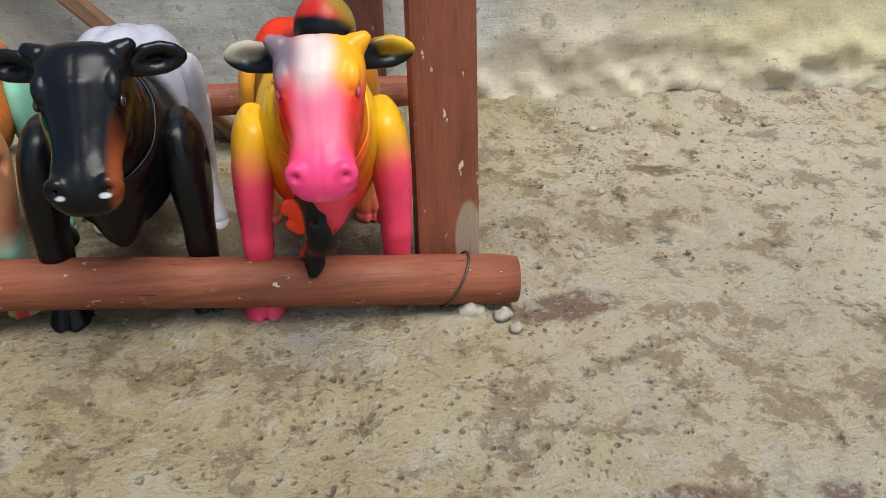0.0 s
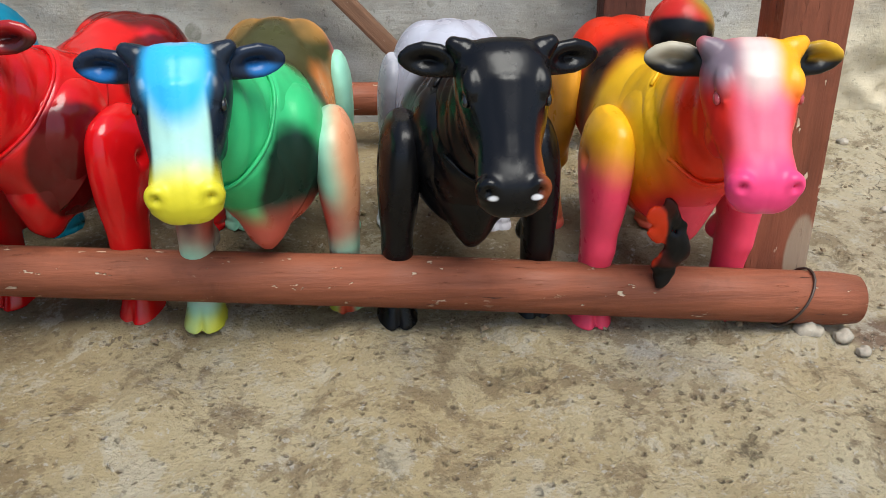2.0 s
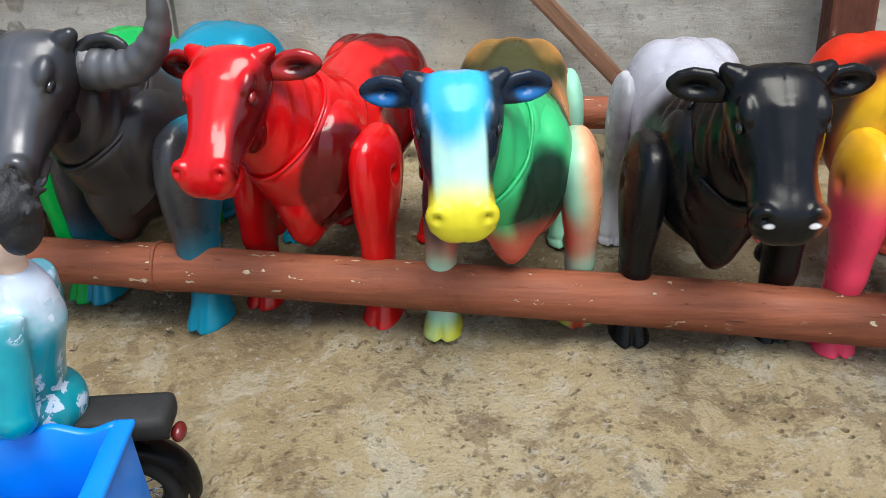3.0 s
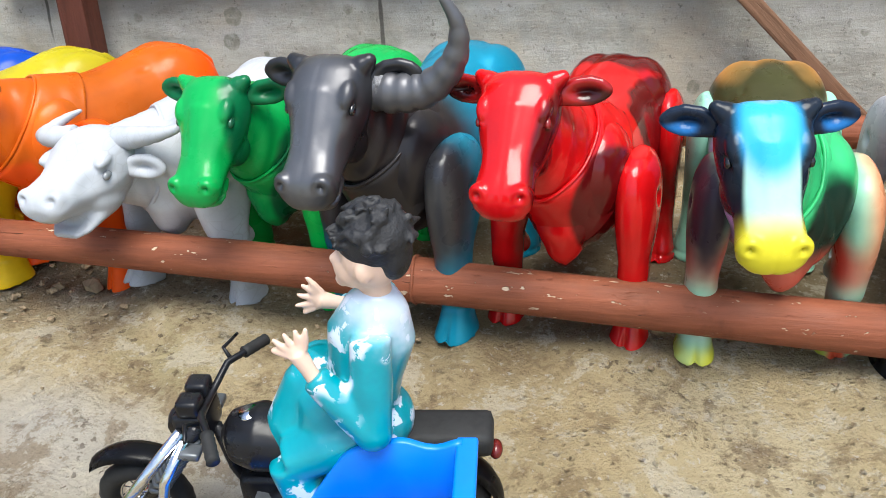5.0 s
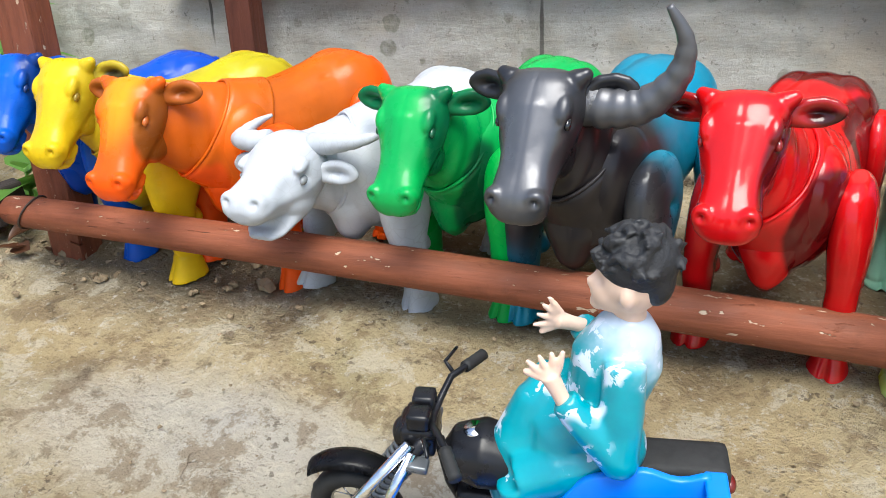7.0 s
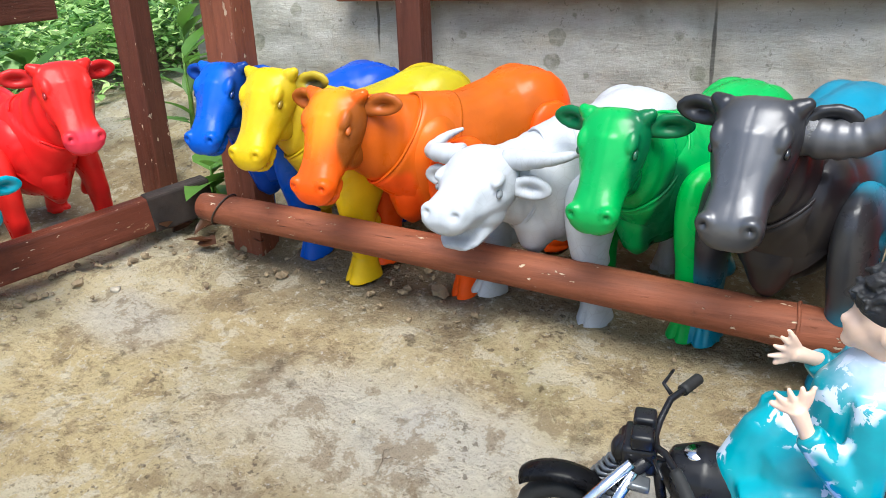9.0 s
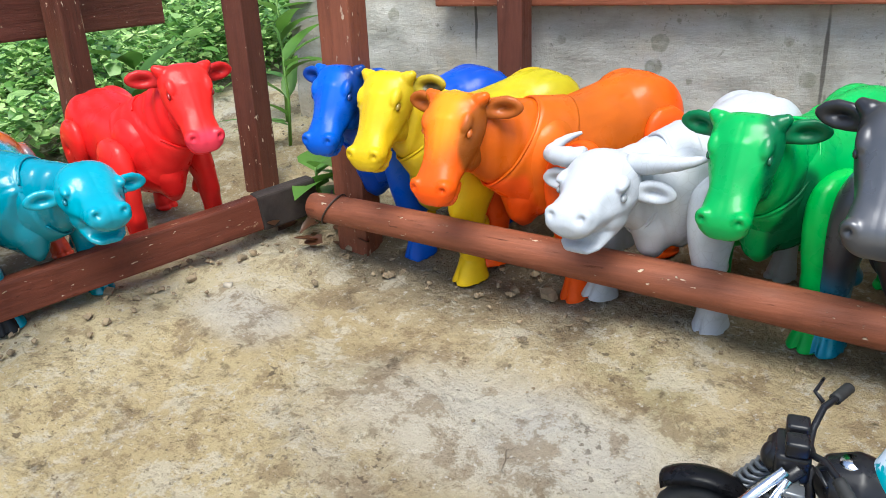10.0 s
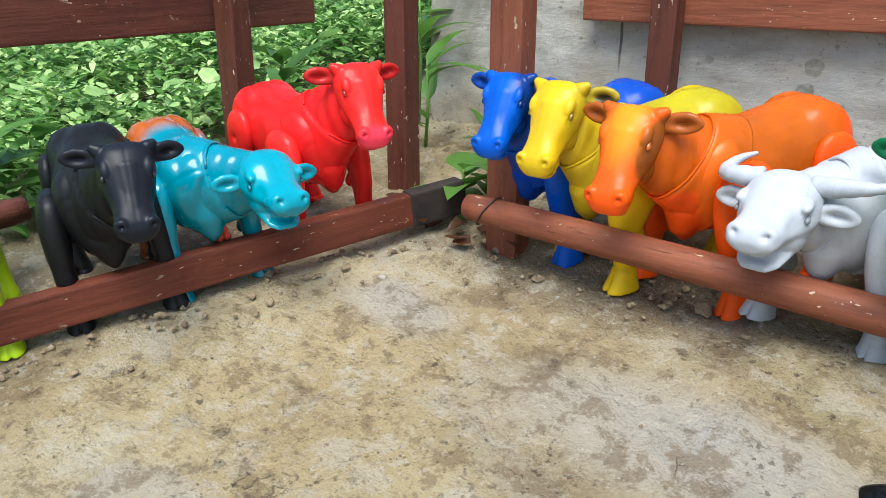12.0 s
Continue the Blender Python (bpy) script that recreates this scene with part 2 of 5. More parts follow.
def wall_mat():
    n = Nodes("weathered_cement_board")
    streak = n.noise(8, 8, 0.72, n.stretched(1.0, 1, 3.2))
    col = n.ramp(streak, [(0.28, (0.26, 0.245, 0.2)), (0.5, (0.4, 0.385, 0.33)), (0.72, (0.5, 0.485, 0.44))])
    col = n.mix(n.grey(n.noise(3.2, 6, 0.65), 0.5, 0.68, 0, 0.75), col, (0.52, 0.43, 0.3))
    col = n.mix(n.grey(n.noise(4.6, 6, 0.6, distort=0.5), 0.56, 0.68, 0, 0.6), col, (0.19, 0.18, 0.13))
    # round lichen stains
    v = n.put("TexVoronoi")
    v.voronoi_dimensions = '2D'
    v.inputs["Scale"].default_value = 10
    split, join = n.put("SeparateXYZ"), n.put("CombineXYZ")
    n.link(n.coord, split.inputs[0])
    n.link(split.outputs["X"], join.inputs["X"])
    n.link(split.outputs["Z"], join.inputs["Y"])
    n.link(join.outputs[0], v.inputs["Vector"])
    tell = n.put("SeparateColor")
    n.link(v.outputs["Color"], tell.inputs[0])
    edge = n.math('ADD', v.outputs["Distance"], n.math('MULTIPLY', n.math('SUBTRACT', n.noise(90, 4), 0.5), 0.09))
    size = n.grey(tell.outputs["Red"], 0.1, 1.0, 0.02, 0.12)
    ring = n.math('MULTIPLY', n.grey(n.math('SUBTRACT', edge, size), 0.0, 0.025, 1, 0), n.grey(n.noise(110, 3), 0.35, 0.6, 0.5, 1.0))
    col = n.mix(n.math('MULTIPLY', ring, 0.66), col, (0.17, 0.17, 0.115))
    col = n.mix(1.0, col, (0.93, 0.93, 0.94), 'MULTIPLY')
    # hairline cracks running down the boards
    for c, l in (((-0.62, 0.955, 0.2), 0.06), ((-1.09, 0.955, 0.25), 0.045), ((-0.615, 0.955, 0.13), 0.03)):
        col = n.mix(n.math('MULTIPLY', n.blob(c, (0.0022, 0.3, l), 0.4, 0.8, 35), 0.85), col, (0.06, 0.055, 0.045))
    # crumbling ochre foot of the right-hand part, with moss
    foot = n.blob((0.75, 0.96, 0.03), (0.62, 0.3, 0.13), 0.3, 0.35, 9)
    col = n.mix(n.math('MULTIPLY', foot, 0.7), col, (0.56, 0.48, 0.33))
    col = n.mix(n.math('MULTIPLY', n.blob((0.85, 0.96, 0.15), (0.3, 0.3, 0.08), 0.5, 0.5, 12), 0.4), col, (0.42, 0.36, 0.12))
    col = n.mix(n.grey(n.noise(60, 6, 0.7), 0.62, 0.7, 0, 0.7), col, (0.13, 0.12, 0.09))
    col = n.mix(n.grey(n.noise(140, 4, 0.7), 0.6, 0.68, 0, 0.6), col, (0.16, 0.15, 0.12))
    lines = n.noise(30, 6, 0.7, n.stretched(1, 1, 8))
    return n.done(col, 0.85, 0, n.bump(lines, 0.28, 0.004, n.bump(n.noise(48, 8, 0.7), 0.6, 0.005)))


def wood_mat(name, base, axis):
    """Brown-red fence paint on wood, chipped, with grain along an axis (0 x, 1 y, 2 z)."""
    n = Nodes(name)
    n.bsdf.inputs["Specular IOR Level"].default_value = 0.25
    s = [9.0, 9.0, 9.0]
    s[axis] = 0.8
    grain = n.noise(9, 7, 0.65, n.stretched(*s))
    dark, light = tuple(v * 0.62 for v in base), tuple(v * 1.18 for v in base)
    col = n.ramp(grain, [(0.3, dark), (0.52, base), (0.75, light)])
    col = n.mix(n.grey(n.noise(26, 6, 0.7), 0.52, 0.7, 0, 0.5), col, tuple(v * 0.6 for v in base))
    if axis == 2:
        col = n.mix(n.math('MULTIPLY', n.blob((0.198, 0.574, 0.03), (0.011, 0.02, 0.032), 0.12, 0.12, 60), 0.9), col, (0.3, 0.23, 0.16))
    bare = n.math('MULTIPLY', n.grey(n.noise(20, 6, 0.7, n.stretched(*[1 + 0.25 * v for v in s])), 0.67, 0.71), 0.85)
    col = n.mix(bare, col, (0.36, 0.24, 0.15))
    crack = n.grey(n.noise(16, 5, 0.6, n.stretched(*[2.2 * v for v in s])), 0.68, 0.74)
    col = n.mix(n.math('MULTIPLY', crack, 0.8), col, (0.03, 0.015, 0.01))
    chip = n.math('MULTIPLY', n.grey(n.noise(150, 3, 0.6, n.stretched(*[0.35 + 0.07 * v for v in s])), 0.66, 0.69), n.grey(n.noise(11, 3), 0.42, 0.55))
    col = n.mix(chip, col, (0.55, 0.42, 0.3))
    scratch = n.grey(n.noise(60, 6, 0.75, n.stretched(*[0.3 + 0.3 * v for v in s])), 0.6, 0.7, 0, 0.55)
    col = n.mix(scratch, col, tuple(v * 0.5 for v in base))
    h = n.math('SUBTRACT', n.math('SUBTRACT', grain, crack), n.math('ADD', chip, n.math('MULTIPLY', scratch, 0.4)))
    return n.done(col, n.grey(n.noise(30, 4), 0.3, 0.7, 0.45, 0.72), 0, n.bump(h, 0.7, 0.003))


def leaf_mat(name, dark, light):
    n = Nodes(name)
    info = n.put("NewGeometry").outputs["Random Per Island"]
    col = n.ramp(info, [(0.0, tuple(v * 0.6 for v in dark)), (0.35, dark), (0.75, light), (1.0, (light[0] * 1.5, light[1] * 1.3, light[2] * 1.5))])
    col = n.mix(n.grey(n.noise(45, 4), 0.45, 0.75, 0, 0.4), col, tuple(v * 0.6 for v in dark))
    mat = n.done(col, 0.42, 0, n.bump(n.noise(120, 3), 0.2, 0.001))
    glow, both = n.put("BsdfTranslucent"), n.put("MixShader")
    n.link(col, glow.inputs["Color"])
    both.inputs[0].default_value = 0.4
    n.link(n.bsdf.outputs[0], both.inputs[1])
    n.link(glow.outputs[0], both.inputs[2])
    n.link(both.outputs[0], n.tree.nodes["Material Output"].inputs["Surface"])
    return mat


GROUND, WALL = ground_mat(), wall_mat()
RAIL_X, RAIL_Y, POST = (wood_mat("painted_rail", (0.235, 0.075, 0.038), 0), wood_mat("painted_side_rail", (0.12, 0.04, 0.026), 1),
                        wood_mat("painted_post", (0.2, 0.065, 0.035), 2))
SIDE_RAIL = wood_mat("painted_flat_rail", (0.13, 0.034, 0.018), 0)
DARK_POST = wood_mat("dark_painted_post", (0.105, 0.035, 0.022), 2)
BRACE = wood_mat("bare_brace", (0.2, 0.105, 0.06), 2)
LEAF, WEED = leaf_mat("undergrowth_leaf", (0.12, 0.28, 0.055), (0.46, 0.68, 0.24)), leaf_mat("weed_leaf", (0.12, 0.27, 0.04), (0.28, 0.5, 0.1))
DRY = leaf_mat("dry_leaf", (0.12, 0.05, 0.025), (0.27, 0.16, 0.07))
STONE = plain("stone", (0.33, 0.29, 0.23), 0.9, vary=0.35, scale=90, bump=0.6)
CLAY = plain("clay_clod", (0.24, 0.18, 0.11), 0.95, vary=0.35, scale=90, bump=0.6)
WIRE = plain("dark_wire", (0.08, 0.06, 0.05), 0.5, 0.6)
BLACK = plain("black_plastic", (0.009, 0.009, 0.011), 0.33, vary=0.4, scale=45)
BLACK.node_tree.nodes["Principled BSDF"].inputs["Specular IOR Level"].default_value = 0.3
RUBBER = plain("tyre_rubber", (0.012, 0.012, 0.012), 0.75, vary=0.3)
CHROME = plain("chrome", (0.72, 0.73, 0.75), 0.14, 1.0, vary=0.12, scale=120, bump=0.15)
GREYMETAL = plain("grey_engine_plastic", (0.14, 0.15, 0.16), 0.35, 0.5)
BLUE = plain("blue_plastic", (0.006, 0.19, 0.72), 0.38, vary=0.08, scale=30, bump=0.08)
SKIN = plain("doll_skin", (0.74, 0.52, 0.4), 0.5, vary=0.06)
HAIR = plain("doll_hair", (0.012, 0.012, 0.014), 0.62, vary=0.4, bump=0.8)


def cloth():
    n = Nodes("teal_doll_clothes")
    col = n.ramp(n.noise(30, 4), [(0.3, (0.004, 0.22, 0.28)), (0.7, (0.008, 0.32, 0.38))])
    worn = n.math('MULTIPLY', n.grey(n.noise(75, 4, 0.6, distort=0.5), 0.53, 0.56), n.grey(n.noise(22, 2), 0.47, 0.53))
    col = n.mix(n.math('MULTIPLY', worn, 0.9), col, (0.6, 0.68, 0.8))
    top = n.blob((-0.175, 0.0, 0.225), (0.028, 0.03, 0.035), 0.5, 0.4, 60)
    col = n.mix(n.math('MULTIPLY', top, 0.9), col, (0.62, 0.68, 0.8))
    return n.done(col, 0.28, 0, n.bump(n.noise(70, 3), 0.12, 0.002), 0.3)


CLOTH = cloth()

# ---- ways to build ----


def part(name, bm, material, parent, label="", smooth=True):
    """Links a bmesh (or a finished mesh) as one mesh object under a thing or a part."""
    if isinstance(bm, bmesh.types.BMesh):
        me = bpy.data.meshes.new(name)
        bm.to_mesh(me)
        bm.free()
    else:
        me = bm
    if smooth:
        me.shade_smooth()
    ob = new(name, me)
    if not me.materials:
        me.materials.append(material)
    elif material is not None:
        ob.material_slots[0].link = 'OBJECT'
        ob.material_slots[0].material = material
    ob.parent = parent
    return tagged(ob, label) if label else ob


def thing(name, label, category, m=None, group="", kind=""):
    ob = new(name)
    ob.empty_display_size = 0.02
    if m is not None:
        ob.matrix_basis = m
    return tagged(ob, label, category, group, kind)


def ball(bm, c, r, rot=(0, 0, 0), sub=3):
    m = Matrix.Translation(c) @ Euler([radians(a) for a in rot]).to_matrix().to_4x4() @ Matrix.Diagonal((*r, 1))
    return bmesh.ops.create_icosphere(bm, subdivisions=sub, radius=1, matrix=m)["verts"]


def tube(bm, pts, radii, seg=14, cap=True):
    """A loft of rings along a way; a radius may be one number or two (across, up)."""
    rings = []
    pts = [Vector(p) for p in pts]
    side = None
    for i, p in enumerate(pts):
        way = (pts[min(i + 1, len(pts) - 1)] - pts[max(i - 1, 0)]).normalized()
        if side is None:
            side = Vector((1, 0, 0)) if abs(way.x) < 0.8 else Vector((0, 1, 0))
        side = (side - way * side.dot(way)).normalized()
        up = way.cross(side)
        r = radii[i] if i < len(radii) else radii[-1]
        a, b = r if isinstance(r, tuple) else (r, r)
        rings.append([bm.verts.new(p + side * a * math.cos(k * math.tau / seg) + up * b * math.sin(k * math.tau / seg)) for k in range(seg)])
    for ra, rb in zip(rings, rings[1:]):
        for k in range(seg):
            bm.faces.new((ra[k], ra[(k + 1) % seg], rb[(k + 1) % seg], rb[k]))
    if cap:
        bm.faces.new(list(reversed(rings[0])))
        bm.faces.new(rings[-1])
    return rings


def box(bm, lo, hi, bevel=0.0, m=None):
    c, s = [(a + b) / 2 for a, b in zip(lo, hi)], [b - a for a, b in zip(lo, hi)]
    mat = Matrix.Translation(c) @ Matrix.Diagonal((*s, 1))
    vs = bmesh.ops.create_cube(bm, size=1, matrix=(m @ mat) if m else mat)["verts"]
    if bevel:
        es = list({e for v in vs for e in v.link_edges})
        bmesh.ops.bevel(bm, geom=es, offset=bevel, segments=2, affect='EDGES', profile=0.6)


def fused(bm, voxel=0.003, smooth=5, dents=(), grooves=()):
    """Melts the overlapping forms of a bmesh into one skin, and presses dents (centre, radius, depth) into it."""
    bmesh.ops.recalc_face_normals(bm, faces=bm.faces)
    me = bpy.data.meshes.new("form")
    bm.to_mesh(me)
    bm.free()
    ob = bpy.data.objects.new("form", me)
    scene.collection.objects.link(ob)
    rm = ob.modifiers.new("skin", 'REMESH')
    rm.mode, rm.voxel_size = 'VOXEL', voxel
    sm = ob.modifiers.new("soft", 'SMOOTH')
    sm.factor, sm.iterations = 0.5, smooth
    out = bpy.data.meshes.new_from_object(ob.evaluated_get(bpy.context.evaluated_depsgraph_get()))
    bpy.data.objects.remove(ob)
    bpy.data.meshes.remove(me)
    co = np.empty(3 * len(out.vertices))
    nm = np.empty(3 * len(out.vertices))
    out.vertices.foreach_get("co", co)
    out.vertex_normals.foreach_get("vector", nm)
    co, nm = co.reshape(-1, 3), nm.reshape(-1, 3)
    for c, r, depth in dents:
        q = ((co - np.array(c)) / np.array(r)) ** 2
        co -= nm * (depth * np.exp(-q.sum(1) * 1.5))[:, None]
    for p, normal, width, depth in grooves:
        d = (co - np.array(p)) @ np.array(normal) / np.linalg.norm(normal)
        co -= nm * (depth * np.exp(-(d / width) ** 2))[:, None]
    out.vertices.foreach_set("co", co.ravel())
    out.materials.clear()
    out.update()
    return out


def height(x, y):
    """The ground: it rises gently to the wall, and levels out away from the pen."""
    xc, yc = np.clip(x, -2.4, 1.6), np.clip(y, -0.8, 1.05)
    z = -0.0945 - 0.0195 * xc + 0.1533 * yc
    return z + 0.012 * (1 / (1 + np.exp(np.clip((np.asarray(x) + 1.17) / 0.05, -60, 60)))) * (np.asarray(y) < 3)


def on_ground(x, y, turn, up=0.0):
    """A pose that stands on the sloping ground, turned about its own upright."""
    normal = Vector((0.0195, -0.1533, 1)).normalized()
    tilt = Vector((0, 0, 1)).rotation_difference(normal).to_matrix().to_4x4()
    return Matrix.Translation((x, y, float(height(x, y)) + up)) @ tilt @ pose(0, 0, 0, 0, 0, turn)


# ---- the setting ----


def build_ground():
    xs = np.concatenate([-np.geomspace(80, 2.35, 22), np.arange(-2.3, 1.2, 0.006), np.geomspace(1.21, 80, 22)])
    ys = np.concatenate([-np.geomspace(80, 0.35, 22), np.arange(-0.3, 1.12, 0.006), np.geomspace(1.13, 80, 22)])
    gx, gy = np.meshgrid(xs, ys)
    z = height(gx, gy)
    flat = [0.0] * gx.size
    for i, (x, y) in enumerate(zip(gx.ravel(), gy.ravel())):
        if -2.4 < x < 1.3 and -0.4 < y < 1.2:
            p = Vector((x, y, 0.0))
            a = noise.fractal(p * 5, 1.0, 2.0, 4) * 0.004 + noise.fractal(p * 24, 0.9, 2.1, 4) * 0.0016
            crust = noise.fractal(p * 11 + Vector((7, 3, 1)), 0.8, 2.1, 5)
            a += 0.0028 * math.tanh(7 * (crust - 0.12)) + 0.0014 * noise.fractal(p * 60, 0.8, 2.0, 3) * max(0.0, math.tanh(3 * crust))
            rough = min(1, max(0, (y - 0.5) / 0.15)) + min(1, max(0, (-1.0 - x) / 0.2))
            flat[i] = a + rough * noise.fractal(p * 38, 0.9, 2.0, 3) * 0.0022
    z = z + np.array(flat).reshape(z.shape)
    # the ground heaps up against the foot of the wall
    z = z + 0.018 * np.exp(-((gy - 0.97) / 0.06) ** 2) * (gx > 0.18) * (gx < 1.2)
    w, h = len(xs), len(ys)
    idx = np.arange(w * h).reshape(h, w)
    faces = np.stack([idx[:-1, :-1], idx[:-1, 1:], idx[1:, 1:], idx[1:, :-1]], -1).reshape(-1, 4)
    me = bpy.data.meshes.new("ground")
    me.from_pydata(np.stack([gx, gy, z], -1).reshape(-1, 3).tolist(), [], faces.tolist())
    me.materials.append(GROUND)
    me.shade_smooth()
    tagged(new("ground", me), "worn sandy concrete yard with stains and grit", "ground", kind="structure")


def foot_bulge(x, z):
    """How far the broken foot of the wall's right-hand part stands out."""
    if x < 0.2 or z > 0.16:
        return 0.0
    return max(0.0, 0.007 + 0.02 * noise.fractal(Vector((x * 14, z * 26, 1)), 0.7, 2.2, 6)) * min(1, (x - 0.2) / 0.1) * min(1, (0.16 - z) / 0.08)


def build_wall():
    bm = bmesh.new()
    nx, nz = 640, 150
    x0, x1, z0, z1 = -1.44, 2.4, -0.15, 1.1
    front = [[bm.verts.new((x0 + (x1 - x0) * i / nx, 0.955 - 0.008 * noise.fractal(Vector((i * 0.045, j * 0.065, 3)), 0.9, 2, 4) - foot_bulge(x0 + (x1 - x0) * i / nx, z0 + (z1 - z0) * j / nz), z0 + (z1 - z0) * j / nz)) for i in range(nx + 1)] for j in range(nz + 1)]
    for j in range(nz):
        for i in range(nx):
            bm.faces.new((front[j][i], front[j][i + 1], front[j + 1][i + 1], front[j + 1][i]))
    back = [bm.verts.new(p) for p in ((x0, 1.05, z0), (x1, 1.05, z0), (x1, 1.05, z1), (x0, 1.05, z1))]
    bm.faces.new(list(reversed(back)))
    bm.faces.new([front[j][0] for j in range(nz, -1, -1)] + [back[0], back[3]])
    bm.faces.new([front[j][nx] for j in range(nz + 1)] + [back[2], back[1]])
    bm.faces.new([front[nz][i] for i in range(nx, -1, -1)] + [back[3], back[2]])
    me = bpy.data.meshes.new("wall_north")
    bm.to_mesh(me)
    bm.free()
    me.materials.append(WALL)
    me.shade_smooth()
    tagged(new("wall_north", me), "weathered grey cement wall with lichen spots", "wall", kind="structure")


build_ground()
build_wall()


def log(name, a, b, r, material, label, squash=1.0, bow=0.0, taper=0.0, seg=20, rings=(), group="fence rails"):
    """A rail of peeled wood between two points, slightly uneven, with knots at the given shares of its length."""
    a, b = Vector(a), Vector(b)
    n = max(8, int((b - a).length / 0.02))
    bm = bmesh.new()
    pts, rad = [], []
    for i in range(n + 1):
        t = i / n
        wob = noise.noise(Vector((t * 9, a.x * 3, a.y * 3)))
        rr = r * (1 + taper * (t - 0.5)) * (1 + 0.03 * wob) * (0.9 if i in (0, n) else 1)
        for k in rings:
            rr *= 1 + 0.07 * math.exp(-((t - k) * n / 0.7) ** 2)
        pts.append(a.lerp(b, t) + Vector((0, 0, bow * 4 * t * (1 - t))) + Vector((0, 0.4, 1)) * wob * r * 0.06)
        rad.append((rr, rr * squash))
    tube(bm, pts, rad, seg)
    ob = part(name, bm, material, None)
    return tagged(ob, label, "fence rail", group)


def plank(name, lo, hi, material, label, category="post", m=None, group="fence posts"):
    bm = bmesh.new()
    box(bm, lo, hi, 0.003)
    ob = part(name, bm, material, None, smooth=False)
    if m is not None:
        ob.matrix_basis = m
    return tagged(ob, label, category, group)


front_rail = log("fence_rail", (-1.095, 0.562, 0.083), (0.23, 0.541, 0.005), 0.0185, RAIL_X, "brown painted round bamboo rail with a joint", bow=0.006, taper=0.22, rings=(0.463,))
LEFT_A, LEFT_B = Vector((-1.47, -0.01, -0.016)), Vector((-1.155, 0.632, 0.071))
ahead = (LEFT_B - LEFT_A).normalized()
half = (LEFT_B - LEFT_A).length / 2
side_rail = plank("fence_rail", (-half, -0.011, -0.0205), (half, 0.011, 0.0205), SIDE_RAIL, "brown painted flat timber rail along the side pen", "fence rail",
                  Matrix.Translation((LEFT_A + LEFT_B) / 2) @ ahead.to_track_quat('X', 'Z').to_matrix().to_4x4(), "fence rails")
bm = bmesh.new()
ring_at = Vector((-1.095, 0.562, 0.083)).lerp(Vector((0.23, 0.541, 0.005)), 0.463) + Vector((0, 0, 0.006))
tube(bm, [ring_at + Vector((0.0008 * math.sin(3 * a), 0.0185 * math.cos(a), 0.0185 * math.sin(a))) for a in (k * math.tau / 36 for k in range(37))], [(0.0016, 0.0022)] * 37, 8, False)
part("joint_ring", bm, RAIL_X, front_rail, "raised bamboo joint")
back_rail = log("fence_rail", (-1.03, 0.868, 0.105), (0.19, 0.868, 0.095), 0.0175, RAIL_X, "brown painted round rail behind the toy cattle")
plank("fence_post", (-1.092, 0.596, -0.03), (-1.05, 0.63, 0.72), POST, "brown painted timber corner post")
plank("fence_post", (0.156, 0.574, -0.03), (0.207, 0.612, 0.72), POST, "brown painted timber end post, scuffed at its foot")
plank("fence_post", (-1.31, 0.672, -0.03), (-1.275, 0.705, 0.72), DARK_POST, "dark brown timber post beside the weeds")
plank("fence_post", (-1.535, 0.57, -0.03), (-1.497, 0.604, 0.72), DARK_POST, "dark brown timber post behind the red toy")
plank("fence_post", (-1.022, 0.888, 0.0), (-0.985, 0.922, 0.72), DARK_POST, "brown timber post against the wall")
plank("fence_post", (0.112, 0.888, 0.0), (0.158, 0.922, 0.72), DARK_POST, "brown timber post against the wall")
plank("fence_plank", (-1.14, 0.925, 0.273), (0.3, 0.943, 0.34), RAIL_X, "rough brown plank nailed across the wall", "plank", group="fence planks")
plank("fence_plank", (-1.575, -0.2, 0.26), (-1.553, 0.79, 0.34), RAIL_Y, "rough dark plank above the side pen", "plank", group="fence planks")
log("fence_rail", (-1.55, -0.25, 0.065), (-1.55, 0.27, 0.07), 0.0165, RAIL_Y, "dark brown round rail at the back of the side pen")
bm = bmesh.new()
box(bm, (half - 0.075, -0.0125, -0.022), (half + 0.002, 0.0125, 0.022), 0.003)
part("charred_end", bm, plain("charred_wood", (0.022, 0.014, 0.011), 0.8, vary=0.5, scale=40, bump=0.7), side_rail, "blackened rail end", smooth=False)
brace = plank("fence_brace", (-0.012, -0.009, -0.3), (0.012, 0.009, 0.3), BRACE, "bare diagonal timber brace", "brace", look((-0.17, 0.912, 0.2), (-0.1, 0.912, 0.128)), "fence braces")

# ---- toy cattle ----


